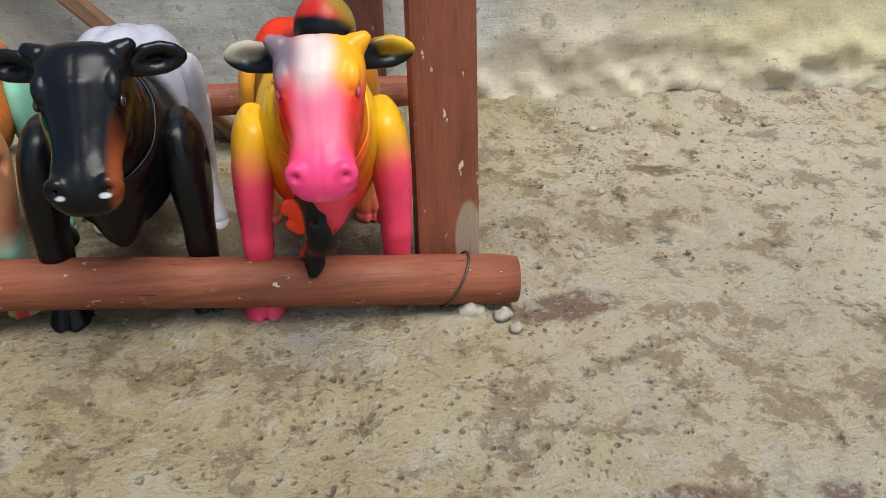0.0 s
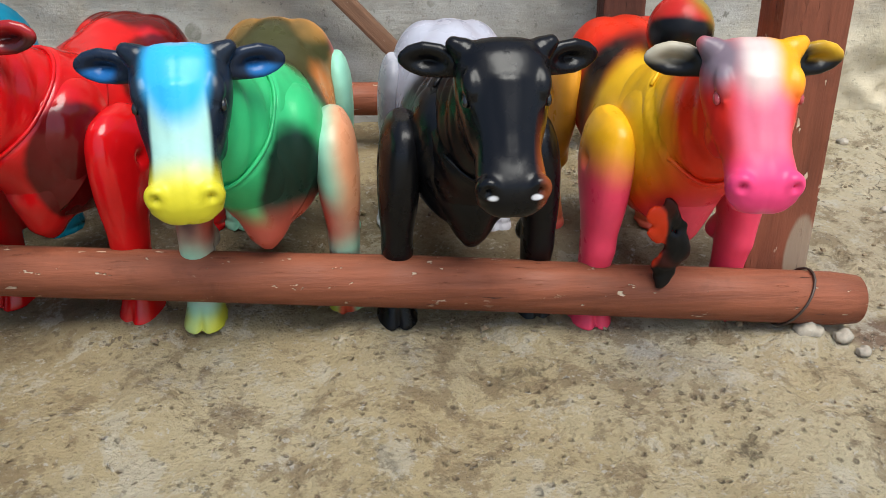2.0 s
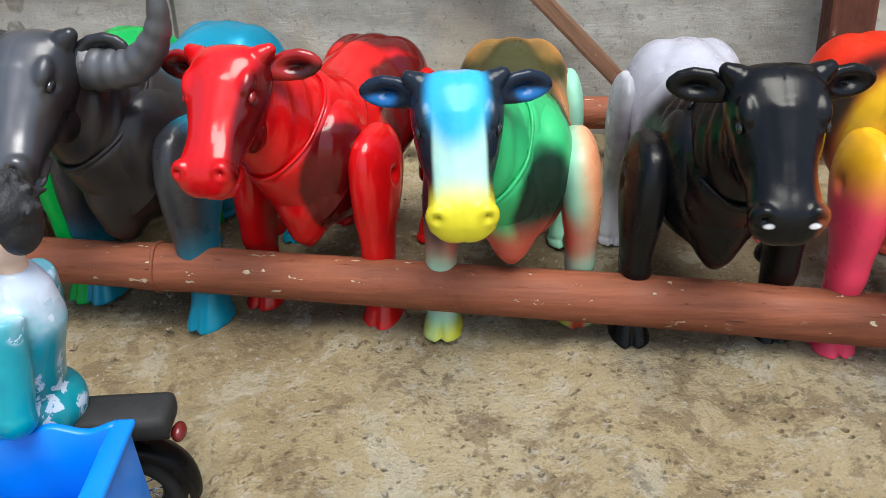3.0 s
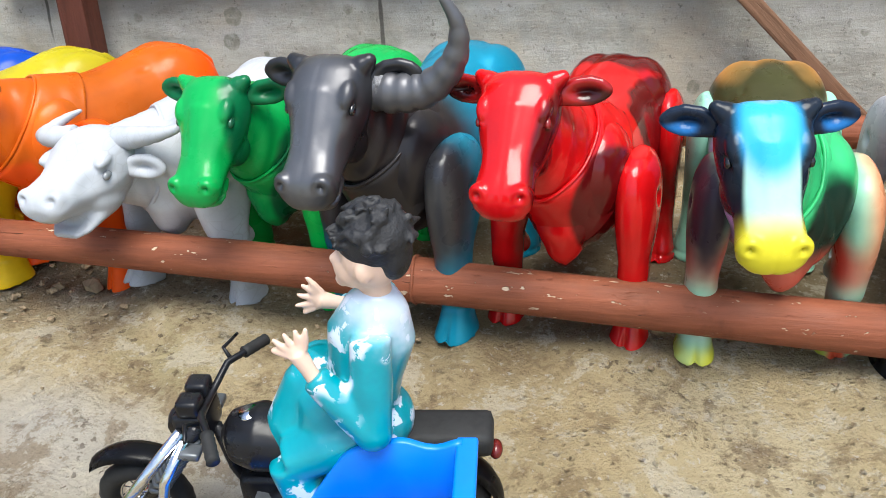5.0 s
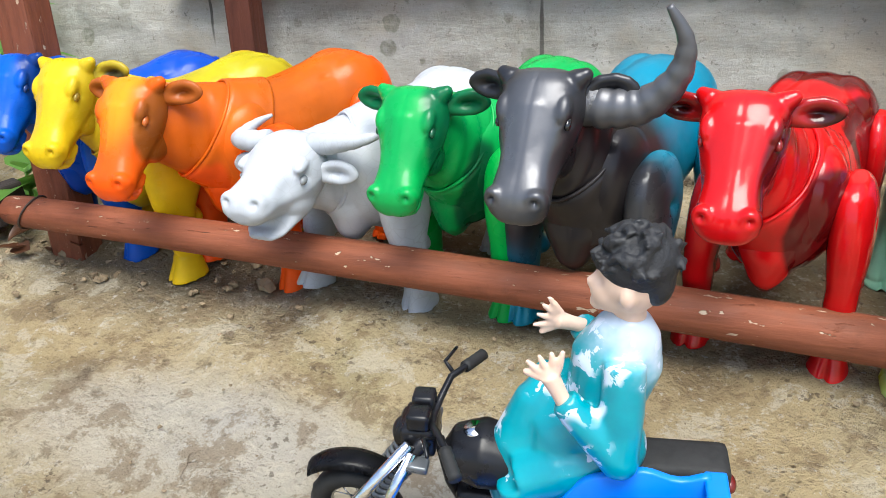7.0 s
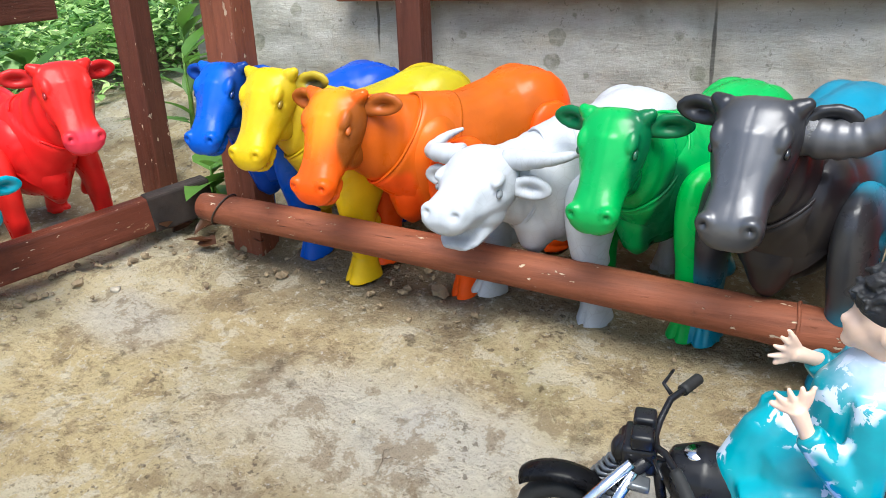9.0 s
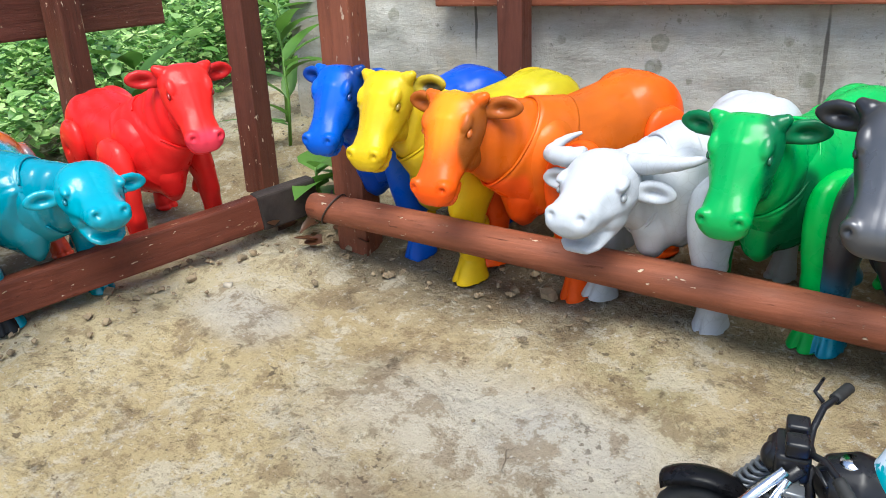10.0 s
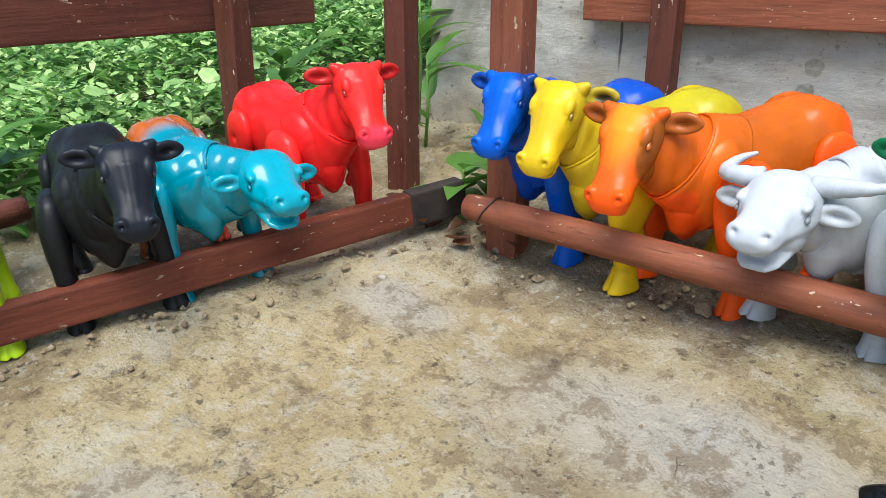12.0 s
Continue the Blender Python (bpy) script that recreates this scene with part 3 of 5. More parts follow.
def cow_forms():
    """The shared moulded pieces of a toy cow that faces -y: body, legs, ears, eyes."""
    f = {}
    bm = bmesh.new()
    tube(bm, [(0, y, z) for y, z in ((0.129, 0.15), (0.12, 0.148), (0.1, 0.141), (0.065, 0.132), (0.02, 0.126), (-0.02, 0.127), (-0.045, 0.13), (-0.064, 0.131), (-0.076, 0.13))],
         [(0.013, 0.02), (0.034, 0.037), (0.0475, 0.05), (0.053, 0.056), (0.054, 0.058), (0.053, 0.057), (0.047, 0.054), (0.036, 0.045), (0.02, 0.03)], 28)
    # the chest runs down to a keel between the front legs
    tube(bm, [(0, -0.03, 0.142), (0, -0.046, 0.118), (0, -0.054, 0.096), (0, -0.056, 0.077), (0, -0.054, 0.066)], [(0.044, 0.036), (0.04, 0.034), (0.027, 0.027), (0.015, 0.018), (0.006, 0.008)], 22)
    for s in (1, -1):
        ball(bm, (s * 0.021, 0.088, 0.142), (0.034, 0.044, 0.046))
        ball(bm, (s * 0.026, -0.034, 0.138), (0.024, 0.036, 0.04))
    ball(bm, (0, 0.075, 0.158), (0.036, 0.056, 0.033))
    tube(bm, [(0, 0.122, 0.17), (0, 0.136, 0.158), (0, 0.139, 0.118), (0.003, 0.136, 0.08), (0.004, 0.134, 0.055)], [0.008, 0.0065, 0.0055, 0.0065, 0.004], 10)
    dents = [((s * 0.053, 0.04, 0.15), (0.02, 0.02, 0.03), 0.003) for s in (1, -1)] + [((0, 0.05, 0.07), (0.03, 0.06, 0.02), 0.006), ((0, 0.02, 0.19), (0.03, 0.03, 0.014), 0.003)]
    dents += [((s * 0.03, 0.052, 0.182), (0.0035, 0.006, 0.006), 0.004) for s in (1, -1)]
    grooves = [((0, 0, 0), (1, 0, 0), 0.0009, 0.0009)] + [((0, -0.05 - 0.009 * k, 0.1), (0.25, 1, 0.4), 0.0015, 0.0006) for k in range(2)]
    f["body"] = fused(bm, 0.0026, 9, dents, grooves)

    def hooved(stations, side, step):
        rows = np.array(stations)
        t = np.linspace(0, len(rows) - 1, 4 * len(rows))
        fine = np.stack([np.interp(t, np.arange(len(rows)), rows[:, c]) for c in range(5)], -1)
        for _ in range(2):
            fine[1:-1] = (fine[:-2] + 2 * fine[1:-1] + fine[2:]) / 4
        bm = bmesh.new()
        rings = []
        for z, x, y, rx, ry in fine.tolist():
            ring = []
            for k in range(30):
                c, s = math.cos(k * math.tau / 30), math.sin(k * math.tau / 30)
                ring.append(bm.verts.new((side * x + rx * math.copysign(abs(c) ** 0.8, c), y + ry * math.copysign(abs(s) ** 0.85, s), z)))
            rings.append(ring)
        for ra, rb in zip(rings, rings[1:]):
            for k in range(30):
                bm.faces.new((ra[k], ra[(k + 1) % 30], rb[(k + 1) % 30], rb[k]))
        bm.faces.new(rings[0])
        bm.faces.new(rings[-1])
        # the moulded flap above the lower leg
        x, y, z = step
        tube(bm, [(side * x, y, z + 0.02), (side * (x - 0.003), y + 0.008, z + 0.006), (side * (x - 0.004), y + 0.013, z)], [(0.01, 0.008), (0.0105, 0.01), (0.009, 0.007)], 12)
        hoof = fine[-1]
        joint = (side * (stations[3][1] + stations[3][3]), stations[3][2], stations[3][0] + 0.002)
        return fused(bm, 0.0016, 5, [((side * hoof[1], hoof[2] - 0.02, 0.004), (0.003, 0.02, 0.014), 0.0032), (joint, (0.006, 0.0062, 0.0062), 0.0045)], [((0, 0, 0.019), (0, 0.15, 1), 0.0016, 0.0013)])

    front = [(0.156, 0.054, -0.028, 0.006, 0.013), (0.15, 0.053, -0.028, 0.013, 0.025), (0.138, 0.0545, -0.029, 0.017, 0.032), (0.12, 0.0565, -0.031, 0.0178, 0.0345), (0.104, 0.0575, -0.035, 0.0172, 0.031), (0.09, 0.0585, -0.04, 0.0158, 0.0255),
             (0.074, 0.0595, -0.044, 0.0132, 0.02), (0.06, 0.0595, -0.046, 0.0136, 0.0178), (0.05, 0.0595, -0.045, 0.013, 0.015), (0.034, 0.06, -0.044, 0.0122, 0.0128), (0.022, 0.06, -0.045, 0.0134, 0.014),
             (0.013, 0.06, -0.047, 0.0145, 0.0165), (0.0, 0.06, -0.049, 0.0185, 0.021)]
    rear = [(0.162, 0.053, 0.084, 0.005, 0.01), (0.155, 0.054, 0.084, 0.0085, 0.021), (0.142, 0.0555, 0.085, 0.011, 0.028), (0.124, 0.056, 0.086, 0.0118, 0.03), (0.104, 0.056, 0.088, 0.0115, 0.027), (0.086, 0.055, 0.092, 0.011, 0.021),
            (0.068, 0.0545, 0.099, 0.0108, 0.0168), (0.055, 0.054, 0.103, 0.0105, 0.0138), (0.04, 0.054, 0.101, 0.01, 0.0118), (0.022, 0.054, 0.098, 0.0118, 0.0132), (0.012, 0.054, 0.096, 0.014, 0.016), (0.0, 0.054, 0.094, 0.017, 0.0195)]
    for side in (1, -1):
        f["front", side] = hooved(front, side, (0.058, -0.036, 0.054))
        f["rear", side] = hooved(rear, side, (0.053, 0.088, 0.056))

    for side in (1, -1):
        bm = bmesh.new()
        tube(bm, [(side * x, y, z) for x, y, z in ((0.02, -0.01, 0.019), (0.028, -0.008, 0.0205), (0.037, -0.006, 0.0225), (0.047, -0.004, 0.0235), (0.055, -0.003, 0.0235), (0.0595, -0.0025, 0.023), (0.0615, -0.0025, 0.0226))],
             [(0.0055, 0.006), (0.006, 0.008), (0.0062, 0.0105), (0.0055, 0.0108), (0.0042, 0.0082), (0.0026, 0.0048), (0.001, 0.002)], 18)
        f["ear", side] = fused(bm, 0.0012, 3, [((side * 0.045, -0.011, 0.0225), (0.0135, 0.006, 0.0068), 0.0085)])
        bm = bmesh.new()
        ball(bm, (0, 0, 0), (0.0028, 0.0056, 0.0036), sub=2)
        f["eye", side] = bpy.data.meshes.new("eye")
        bm.to_mesh(f["eye", side])
        bm.free()
    return f


def sections(bm, start, way, rows, seg=36, box_like=0.82, jaw=0.28):
    """Lofts rounded cross-sections along a straight way in the plane x = 0. A row: distance, half-width, front, back."""
    a, d = Vector(start), Vector(way).normalized()
    n = Vector((0, d.z, -d.y))
    rows = np.array(rows)
    t = np.linspace(0, len(rows) - 1, 5 * len(rows))
    fine = np.stack([np.interp(t, np.arange(len(rows)), rows[:, c]) for c in range(4)], -1)
    for _ in range(3):
        fine[1:-1] = (fine[:-2] + 2 * fine[1:-1] + fine[2:]) / 4
    rings = []
    for u, w, hi, lo in fine.tolist():
        ring = []
        for k in range(seg):
            c, s = math.cos(k * math.tau / seg), math.sin(k * math.tau / seg)
            x = w * math.copysign(abs(c) ** box_like, c) * (1 - jaw * max(0.0, -s))
            h = (hi + lo) / 2 + (hi - lo) / 2 * math.copysign(abs(s) ** (0.8 if s > 0 else 0.95), s)
            ring.append(bm.verts.new(a + d * u + n * h + Vector((x, 0, 0))))
        rings.append(ring)
    for ra, rb in zip(rings, rings[1:]):
        for k in range(seg):
            bm.faces.new((ra[k], ra[(k + 1) % seg], rb[(k + 1) % seg], rb[k]))
    bm.faces.new(rings[0])
    bm.faces.new(rings[-1])
    return a, d, n


def lid(bm, at, side, long, tall, r, slant):
    """The rim of an almond-shaped eye on the side of a head."""
    pts = []
    for k in range(17):
        a = k * math.tau / 16
        y, z = long * math.cos(a), tall * math.sin(a) * (1 - 0.3 * abs(math.cos(a)))
        pts.append(Vector(at) + Vector((side * (-0.35 * abs(y) + 0.18 * y), y * math.cos(slant) - z * math.sin(slant), y * math.sin(slant) + z * math.cos(slant))))
    tube(bm, pts, [r] * 17, 6, False)


def head_form(nubs=True):
    """A cow's head about the point between its ears; the steep flat face looks to -y."""
    bm = bmesh.new()
    a, d, n = sections(bm, (0, -0.01, 0.036), (0, -0.056, -0.076),
                       [(0.0, 0.017, 0.004, -0.018), (0.004, 0.0255, 0.0095, -0.026), (0.014, 0.0295, 0.0145, -0.033), (0.028, 0.0295, 0.0155, -0.038), (0.041, 0.0272, 0.0138, -0.039), (0.056, 0.0238, 0.0118, -0.034),
                        (0.07, 0.0205, 0.0112, -0.0262), (0.081, 0.0205, 0.0122, -0.0195), (0.091, 0.0218, 0.0125, -0.016), (0.0995, 0.0205, 0.009, -0.0132), (0.105, 0.014, 0.003, -0.009), (0.107, 0.007, -0.001, -0.005)])

    def at(x, u, h):
        return a + d * u + n * h + Vector((x, 0, 0))
    for s in (1, -1):
        ball(bm, at(s * 0.0205, 0.03, 0.0075), (0.006, 0.011, 0.0058), (52, 0, 0))
        ball(bm, at(s * 0.0142, 0.0915, 0.0042), (0.0084, 0.0085, 0.0105), (50, 0, 0))
        ball(bm, at(s * 0.0148, 0.05, -0.02), (0.009, 0.018, 0.018), (-30, 0, 0))
        lid(bm, at(s * 0.0242, 0.038, 0.003), s, 0.0078, 0.0048, 0.0015, radians(38))
        if nubs:
            tube(bm, [at(s * 0.018, 0.009, -0.002), at(s * 0.0255, 0.006, 0.0005), at(s * 0.0295, 0.003, 0.0015)], [0.0085, 0.0078, 0.005], 12)
            ball(bm, at(s * 0.029, 0.0035, 0.0015), (0.0052, 0.0052, 0.0052), sub=2)
    # the lower lip under the muzzle
    tube(bm, [at(0, 0.078, -0.018), at(0, 0.092, -0.0172), at(0, 0.1, -0.0148), at(0, 0.1035, -0.0125)], [(0.015, 0.007), (0.0165, 0.0062), (0.014, 0.005), (0.007, 0.0025)], 16)
    # a low ridge from the poll down the nose
    tube(bm, [at(0, 0.004, 0.006), at(0, 0.03, 0.0138), at(0, 0.06, 0.0095), at(0, 0.085, 0.0088)], [(0.012, 0.002), (0.01, 0.003), (0.0078, 0.0034), (0.009, 0.003)], 14)
    dents = [(at(s * 0.026, 0.038, 0.003), (0.005, 0.0046, 0.0032), 0.0018) for s in (1, -1)]
    dents += [(at(s * 0.0155, 0.096, 0.0122), (0.0044, 0.0054, 0.0044), 0.006) for s in (1, -1)]
    dents += [(at(s * 0.023, 0.064, 0.002), (0.006, 0.012, 0.012), 0.002) for s in (1, -1)]
    dents += [(at(s * 0.0145, 0.0955, -0.0118), (0.011, 0.01, 0.0024), 0.0036) for s in (1, -1)] + [(at(0, 0.106, -0.0085), (0.014, 0.006, 0.0022), 0.003)]
    return fused(bm, 0.0016, 3, [(tuple(c), r, q) for c, r, q in dents], [((0, 0, 0), (1, 0, 0), 0.0008, 0.0006)])


def buffalo_form():
    """A round-skulled buffalo's head with an open mouth; it looks to -y."""
    bm = bmesh.new()
    a, d, n = sections(bm, (0, 0.018, 0.01), (0, -0.09, -0.031),
                       [(0.0, 0.02, 0.016, -0.022), (0.008, 0.029, 0.0235, -0.032), (0.022, 0.0345, 0.0275, -0.038), (0.038, 0.0345, 0.0255, -0.0385), (0.052, 0.0305, 0.02, -0.035), (0.066, 0.025, 0.0165, -0.0265),
                        (0.078, 0.0235, 0.016, -0.0185), (0.088, 0.0238, 0.0155, -0.0155), (0.096, 0.0205, 0.0105, -0.0125), (0.1, 0.011, 0.004, -0.0065)])

    def at(x, u, h):
        return a + d * u + n * h + Vector((x, 0, 0))
    for s in (1, -1):
        ball(bm, at(s * 0.0265, 0.042, 0.0125), (0.0062, 0.012, 0.005), (18, 0, s * 14))
        ball(bm, at(s * 0.0135, 0.0885, 0.0065), (0.009, 0.0085, 0.0085))
        ball(bm, at(s * 0.018, 0.048, -0.018), (0.01, 0.02, 0.015))
        lid(bm, at(s * 0.0298, 0.048, 0.0035), s, 0.0082, 0.005, 0.0014, radians(14))
    tube(bm, [at(0, 0.045, -0.026), at(0, 0.066, -0.0275), at(0, 0.08, -0.0305), at(0, 0.088, -0.031)], [(0.025, 0.014), (0.023, 0.009), (0.019, 0.0055), (0.012, 0.003)], 18)
    dents = [(at(s * 0.0335, 0.048, 0.0035), (0.005, 0.006, 0.0044), 0.0036) for s in (1, -1)]
    dents += [(at(s * 0.0145, 0.096, 0.0105), (0.0048, 0.005, 0.0044), 0.0056) for s in (1, -1)]
    dents += [(at(s * 0.0255, 0.066, 0.006), (0.007, 0.012, 0.01), 0.0024) for s in (1, -1)]
    dents += [(at(0, 0.096, -0.0178), (0.03, 0.022, 0.0034), 0.0085)]
    return fused(bm, 0.0017, 3, [(tuple(c), r, q) for c, r, q in dents], [((0, 0, 0), (1, 0, 0), 0.0008, 0.0008)])


FORMS = cow_forms()
HEAD, HEAD_OPEN = head_form(), buffalo_form()


def horn(pts, r0, material, parent, label):
    """A tapering ringed horn along a bent way."""
    bm = bmesh.new()
    way = [Vector(p) for p in pts]
    fine, rad = [], []
    n = 8 * (len(way) - 1)
    for i in range(n + 1):
        t = i / n * (len(way) - 1)
        k = min(int(t), len(way) - 2)
        a, b, c, d = way[max(k - 1, 0)], way[k], way[k + 1], way[min(k + 2, len(way) - 1)]
        u = t - k
        fine.append(0.5 * ((2 * b) + (c - a) * u + (2 * a - 5 * b + 4 * c - d) * u * u + (3 * b - a - 3 * c + d) * u ** 3))
        share = i / n
        rad.append(r0 * (1 - 0.86 * share ** 1.3) * (1 + (0.05 if i % 4 in (1, 2) else -0.05 if i % 4 == 0 else 0.02) * (share < 0.85)))
    tube(bm, fine, rad, 16)
    return part("horn", bm, material, parent, label)


EYES = {}


def eye_paint(mats):
    """A darker gloss of the head's own colour for the moulded eyes."""
    name = mats["head"].name
    if name not in EYES:
        tint = {"red_head": (0.2, 0.01, 0.01), "green_head": (0.01, 0.09, 0.04), "orange_head": (0.45, 0.1, 0.01), "yellow_head": (0.25, 0.17, 0.02), "blue_head": (0.004, 0.03, 0.16), "white_head": (0.2, 0.21, 0.22),
                "coral_head": (0.3, 0.01, 0.01), "teal_head": (0.006, 0.13, 0.18), "zebu_head": (0.4, 0.05, 0.06)}.get(name, (0.01, 0.01, 0.011))
        EYES[name] = plain(name.replace("head", "eye"), tint, 0.2, coat=0.4)
    return EYES[name]


def neck_form(top, ridged=True):
    """A thick moulded neck from behind the jaw (top, in the body's own space) down into the shoulders, with folds and the
    joint that runs round it to a point on the chest."""
    bm = bmesh.new()
    a, b = Vector(top), Vector((0, -0.022, 0.133))
    mid = a.lerp(b, 0.5) + Vector((0, 0.004, -0.004))
    seg, steps = 44, 46
    rings, seam_line = [], []
    for i in range(steps + 1):
        t = i / steps
        c = a * (1 - t) ** 2 + mid * 2 * t * (1 - t) + b * t * t
        way = ((mid - a) * (1 - t) + (b - mid) * t).normalized()
        side = (Vector((1, 0, 0)) - way * way.x).normalized()
        up = side.cross(way)
        up = up if up.z > 0 else -up
        ring = []
        for k in range(seg):
            q = k * math.tau / seg
            sx, su = math.cos(q), math.sin(q)
            seam = 0.5 + 0.1 * su
            lip = 0.003 / (1 + math.exp(-(t - seam) * 160)) - 0.0032 * math.exp(-((t - seam) / 0.012) ** 2)
            fold = 0.0011 * math.sin(34 * t + 5 * su) * max(0.0, abs(sx)) * (1 if ridged and t < 0.47 else 0.35)
            w = 0.0255 + 0.0225 * t ** 1.1 + lip + fold
            h = 0.03 + 0.025 * t ** 0.9 + lip + fold
            low = 1 + (0.12 if su < 0 else 0) * t
            ring.append(bm.verts.new(c + side * w * math.copysign(abs(sx) ** 0.92, sx) + up * h * su * low))
        rings.append(ring)
    for ra, rb in zip(rings, rings[1:]):
        for k in range(seg):
            bm.faces.new((ra[k], ra[(k + 1) % seg], rb[(k + 1) % seg], rb[k]))
    bm.faces.new(rings[0])
    bm.faces.new(rings[-1])
    bmesh.ops.recalc_face_normals(bm, faces=bm.faces)
    # the raised joint, from behind one ear round the throat to the other
    for k in range(26, 63):
        su = math.sin(k * math.tau / seg)
        at = (0.5 + 0.1 * su) * steps
        lo, hi = rings[int(at)][k % seg].co, rings[int(at) + 1][k % seg].co
        p = lo.lerp(hi, at - int(at))
        seam_line.append(p + (p - a.lerp(b, 0.5)).normalized() * 0.0022)
    for _ in range(2):
        seam_line = [seam_line[0]] + [(p + q * 2 + r) / 4 for p, q, r in zip(seam_line, seam_line[1:], seam_line[2:])] + [seam_line[-1]]
    ridge = bmesh.new()
    tube(ridge, seam_line, [0.0015] * len(seam_line), 8)
    return bm, ridge


def cow(label, x, y, turn, head_at, head_turn, mats, scale=1.0, head_scale=1.0, form=None, nod=0.0, lean=0.0, stretch=(0.88, 1, 1), low=False, swing=(0, 0)):
    """A toy cow on the ground at (x, y). mats: body, head, leg, ear, eye paint; head_at: the point between its ears."""
    m = on_ground(x, y, turn)
    root = thing("toy_cow", label, "toy cow", m, "toy cattle in the pen")
    k = Matrix.Diagonal((scale * stretch[0], scale * stretch[1], scale * stretch[2], 1))
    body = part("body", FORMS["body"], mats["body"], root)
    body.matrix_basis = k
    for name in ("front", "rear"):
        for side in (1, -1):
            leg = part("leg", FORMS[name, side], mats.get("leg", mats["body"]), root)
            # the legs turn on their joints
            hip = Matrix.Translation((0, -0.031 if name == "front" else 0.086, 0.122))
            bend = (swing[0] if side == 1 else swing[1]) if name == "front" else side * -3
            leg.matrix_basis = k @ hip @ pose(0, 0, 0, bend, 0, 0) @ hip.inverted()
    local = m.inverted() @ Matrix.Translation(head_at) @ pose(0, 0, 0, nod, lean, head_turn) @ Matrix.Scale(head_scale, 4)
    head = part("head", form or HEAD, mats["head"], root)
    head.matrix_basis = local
    joint = k.inverted() @ local @ Vector((0, 0.0, -0.004) if form is HEAD_OPEN else (0, -0.012, 0.002))
    throat, ridge = neck_form(joint)
    neck = part("neck", throat, mats.get("neck", mats["body"]), root)
    neck.matrix_basis = k
    part("neck_seam", ridge, mats.get("neck", mats["body"]), neck)
    for side in (1, -1):
        ear = part("ear", FORMS["ear", side], mats.get("ear", mats["head"]), head)
        if low:
            ear.matrix_basis = pose(0, 0.002, -0.02, 0, side * 8, 0)
        eye = part("eye", FORMS["eye", side], eye_paint(mats), head)
        eye.matrix_basis = pose(side * 0.0298, -0.0288, -0.0035, 14, 0, side * 12) if form is HEAD_OPEN else pose(side * 0.0236, -0.035, 0.0075, 38, 0, side * 14)
    return root, head


K = (0.005, 0.005, 0.006)
paints = {}
# pink, orange and yellow zebu
paints["pink"] = dict(
    body=paint("zebu_body", (0.72, 0.03, 0.008), [((0, -0.02, 0.15), (0.09, 0.06, 0.055), 0.3, 0.15, (0.75, 0.42, 0.01)), ((-0.03, 0.045, 0.15), (0.05, 0.02, 0.06), 0.5, 0.3, K), ((0, -0.07, 0.08), (0.03, 0.04, 0.04), 0.5, 0.2, (0.8, 0.06, 0.1))]),
    leg=paint("zebu_leg", (0.85, 0.06, 0.13), [((0, -0.02, 0.17), (0.12, 0.08, 0.06), 0.25, 0.15, (0.78, 0.4, 0.01)), ((0, 0.1, 0.12), (0.12, 0.07, 0.12), 0.3, 0.1, (0.7, 0.3, 0.02))]),
    head=paint("zebu_head", (0.78, 0.03, 0.02), [((0, -0.05, 0.0), (0.0155, 0.06, 0.06), 0.4, 0.1, (0.8, 0.16, 0.25)), ((0, -0.078, -0.04), (0.04, 0.026, 0.024), 0.4, 0.1, (0.85, 0.06, 0.2)), ((0.02, -0.028, 0.034), (0.02, 0.03, 0.026), 0.4, 0.15, (0.82, 0.36, 0.01)),
                                               ((-0.002, -0.034, 0.03), (0.013, 0.03, 0.022), 0.5, 0.15, (0.66, 0.5, 0.46)), ((-0.024, -0.03, 0.03), (0.012, 0.03, 0.018), 0.5, 0.5, (0.2, 0.15, 0.18)), ((0, -0.092, -0.058), (0.014, 0.02, 0.012), 0.4, 0.2, (0.8, 0.55, 0.6))], 0.36),
    ear=paint("zebu_ear", K, [((0.05, 0.006, 0.03), (0.03, 0.014, 0.01), 0.3, 0.1, (0.7, 0.4, 0.02)), ((-0.05, 0.004, 0.03), (0.03, 0.014, 0.01), 0.3, 0.1, (0.45, 0.4, 0.3))]))
paints["black"] = dict(
    body=paint("black_white_body", (0.42, 0.42, 0.48), [((0, -0.06, 0.11), (0.12, 0.095, 0.12), 0.16, 0.1, K)], 0.3),
    leg=paint("black_leg", K, [((0, 0.1, 0.06), (0.1, 0.06, 0.14), 0.2, 0.1, (0.62, 0.62, 0.68))], 0.3),
    # nostril highlights are painted in as small ragged white chips
    head=paint("black_head", K, [((0.02, -0.06, -0.05), (0.006, 0.02, 0.05), 0.5, 0.2, (0.25, 0.06, 0.02)), ((-0.013, -0.078, -0.0375), (0.0045, 0.004, 0.0026), 0.2, 0.8, (0.75, 0.75, 0.77)), ((0.013, -0.078, -0.0375), (0.0045, 0.004, 0.0026), 0.2, 0.8, (0.75, 0.75, 0.77))], 0.27))
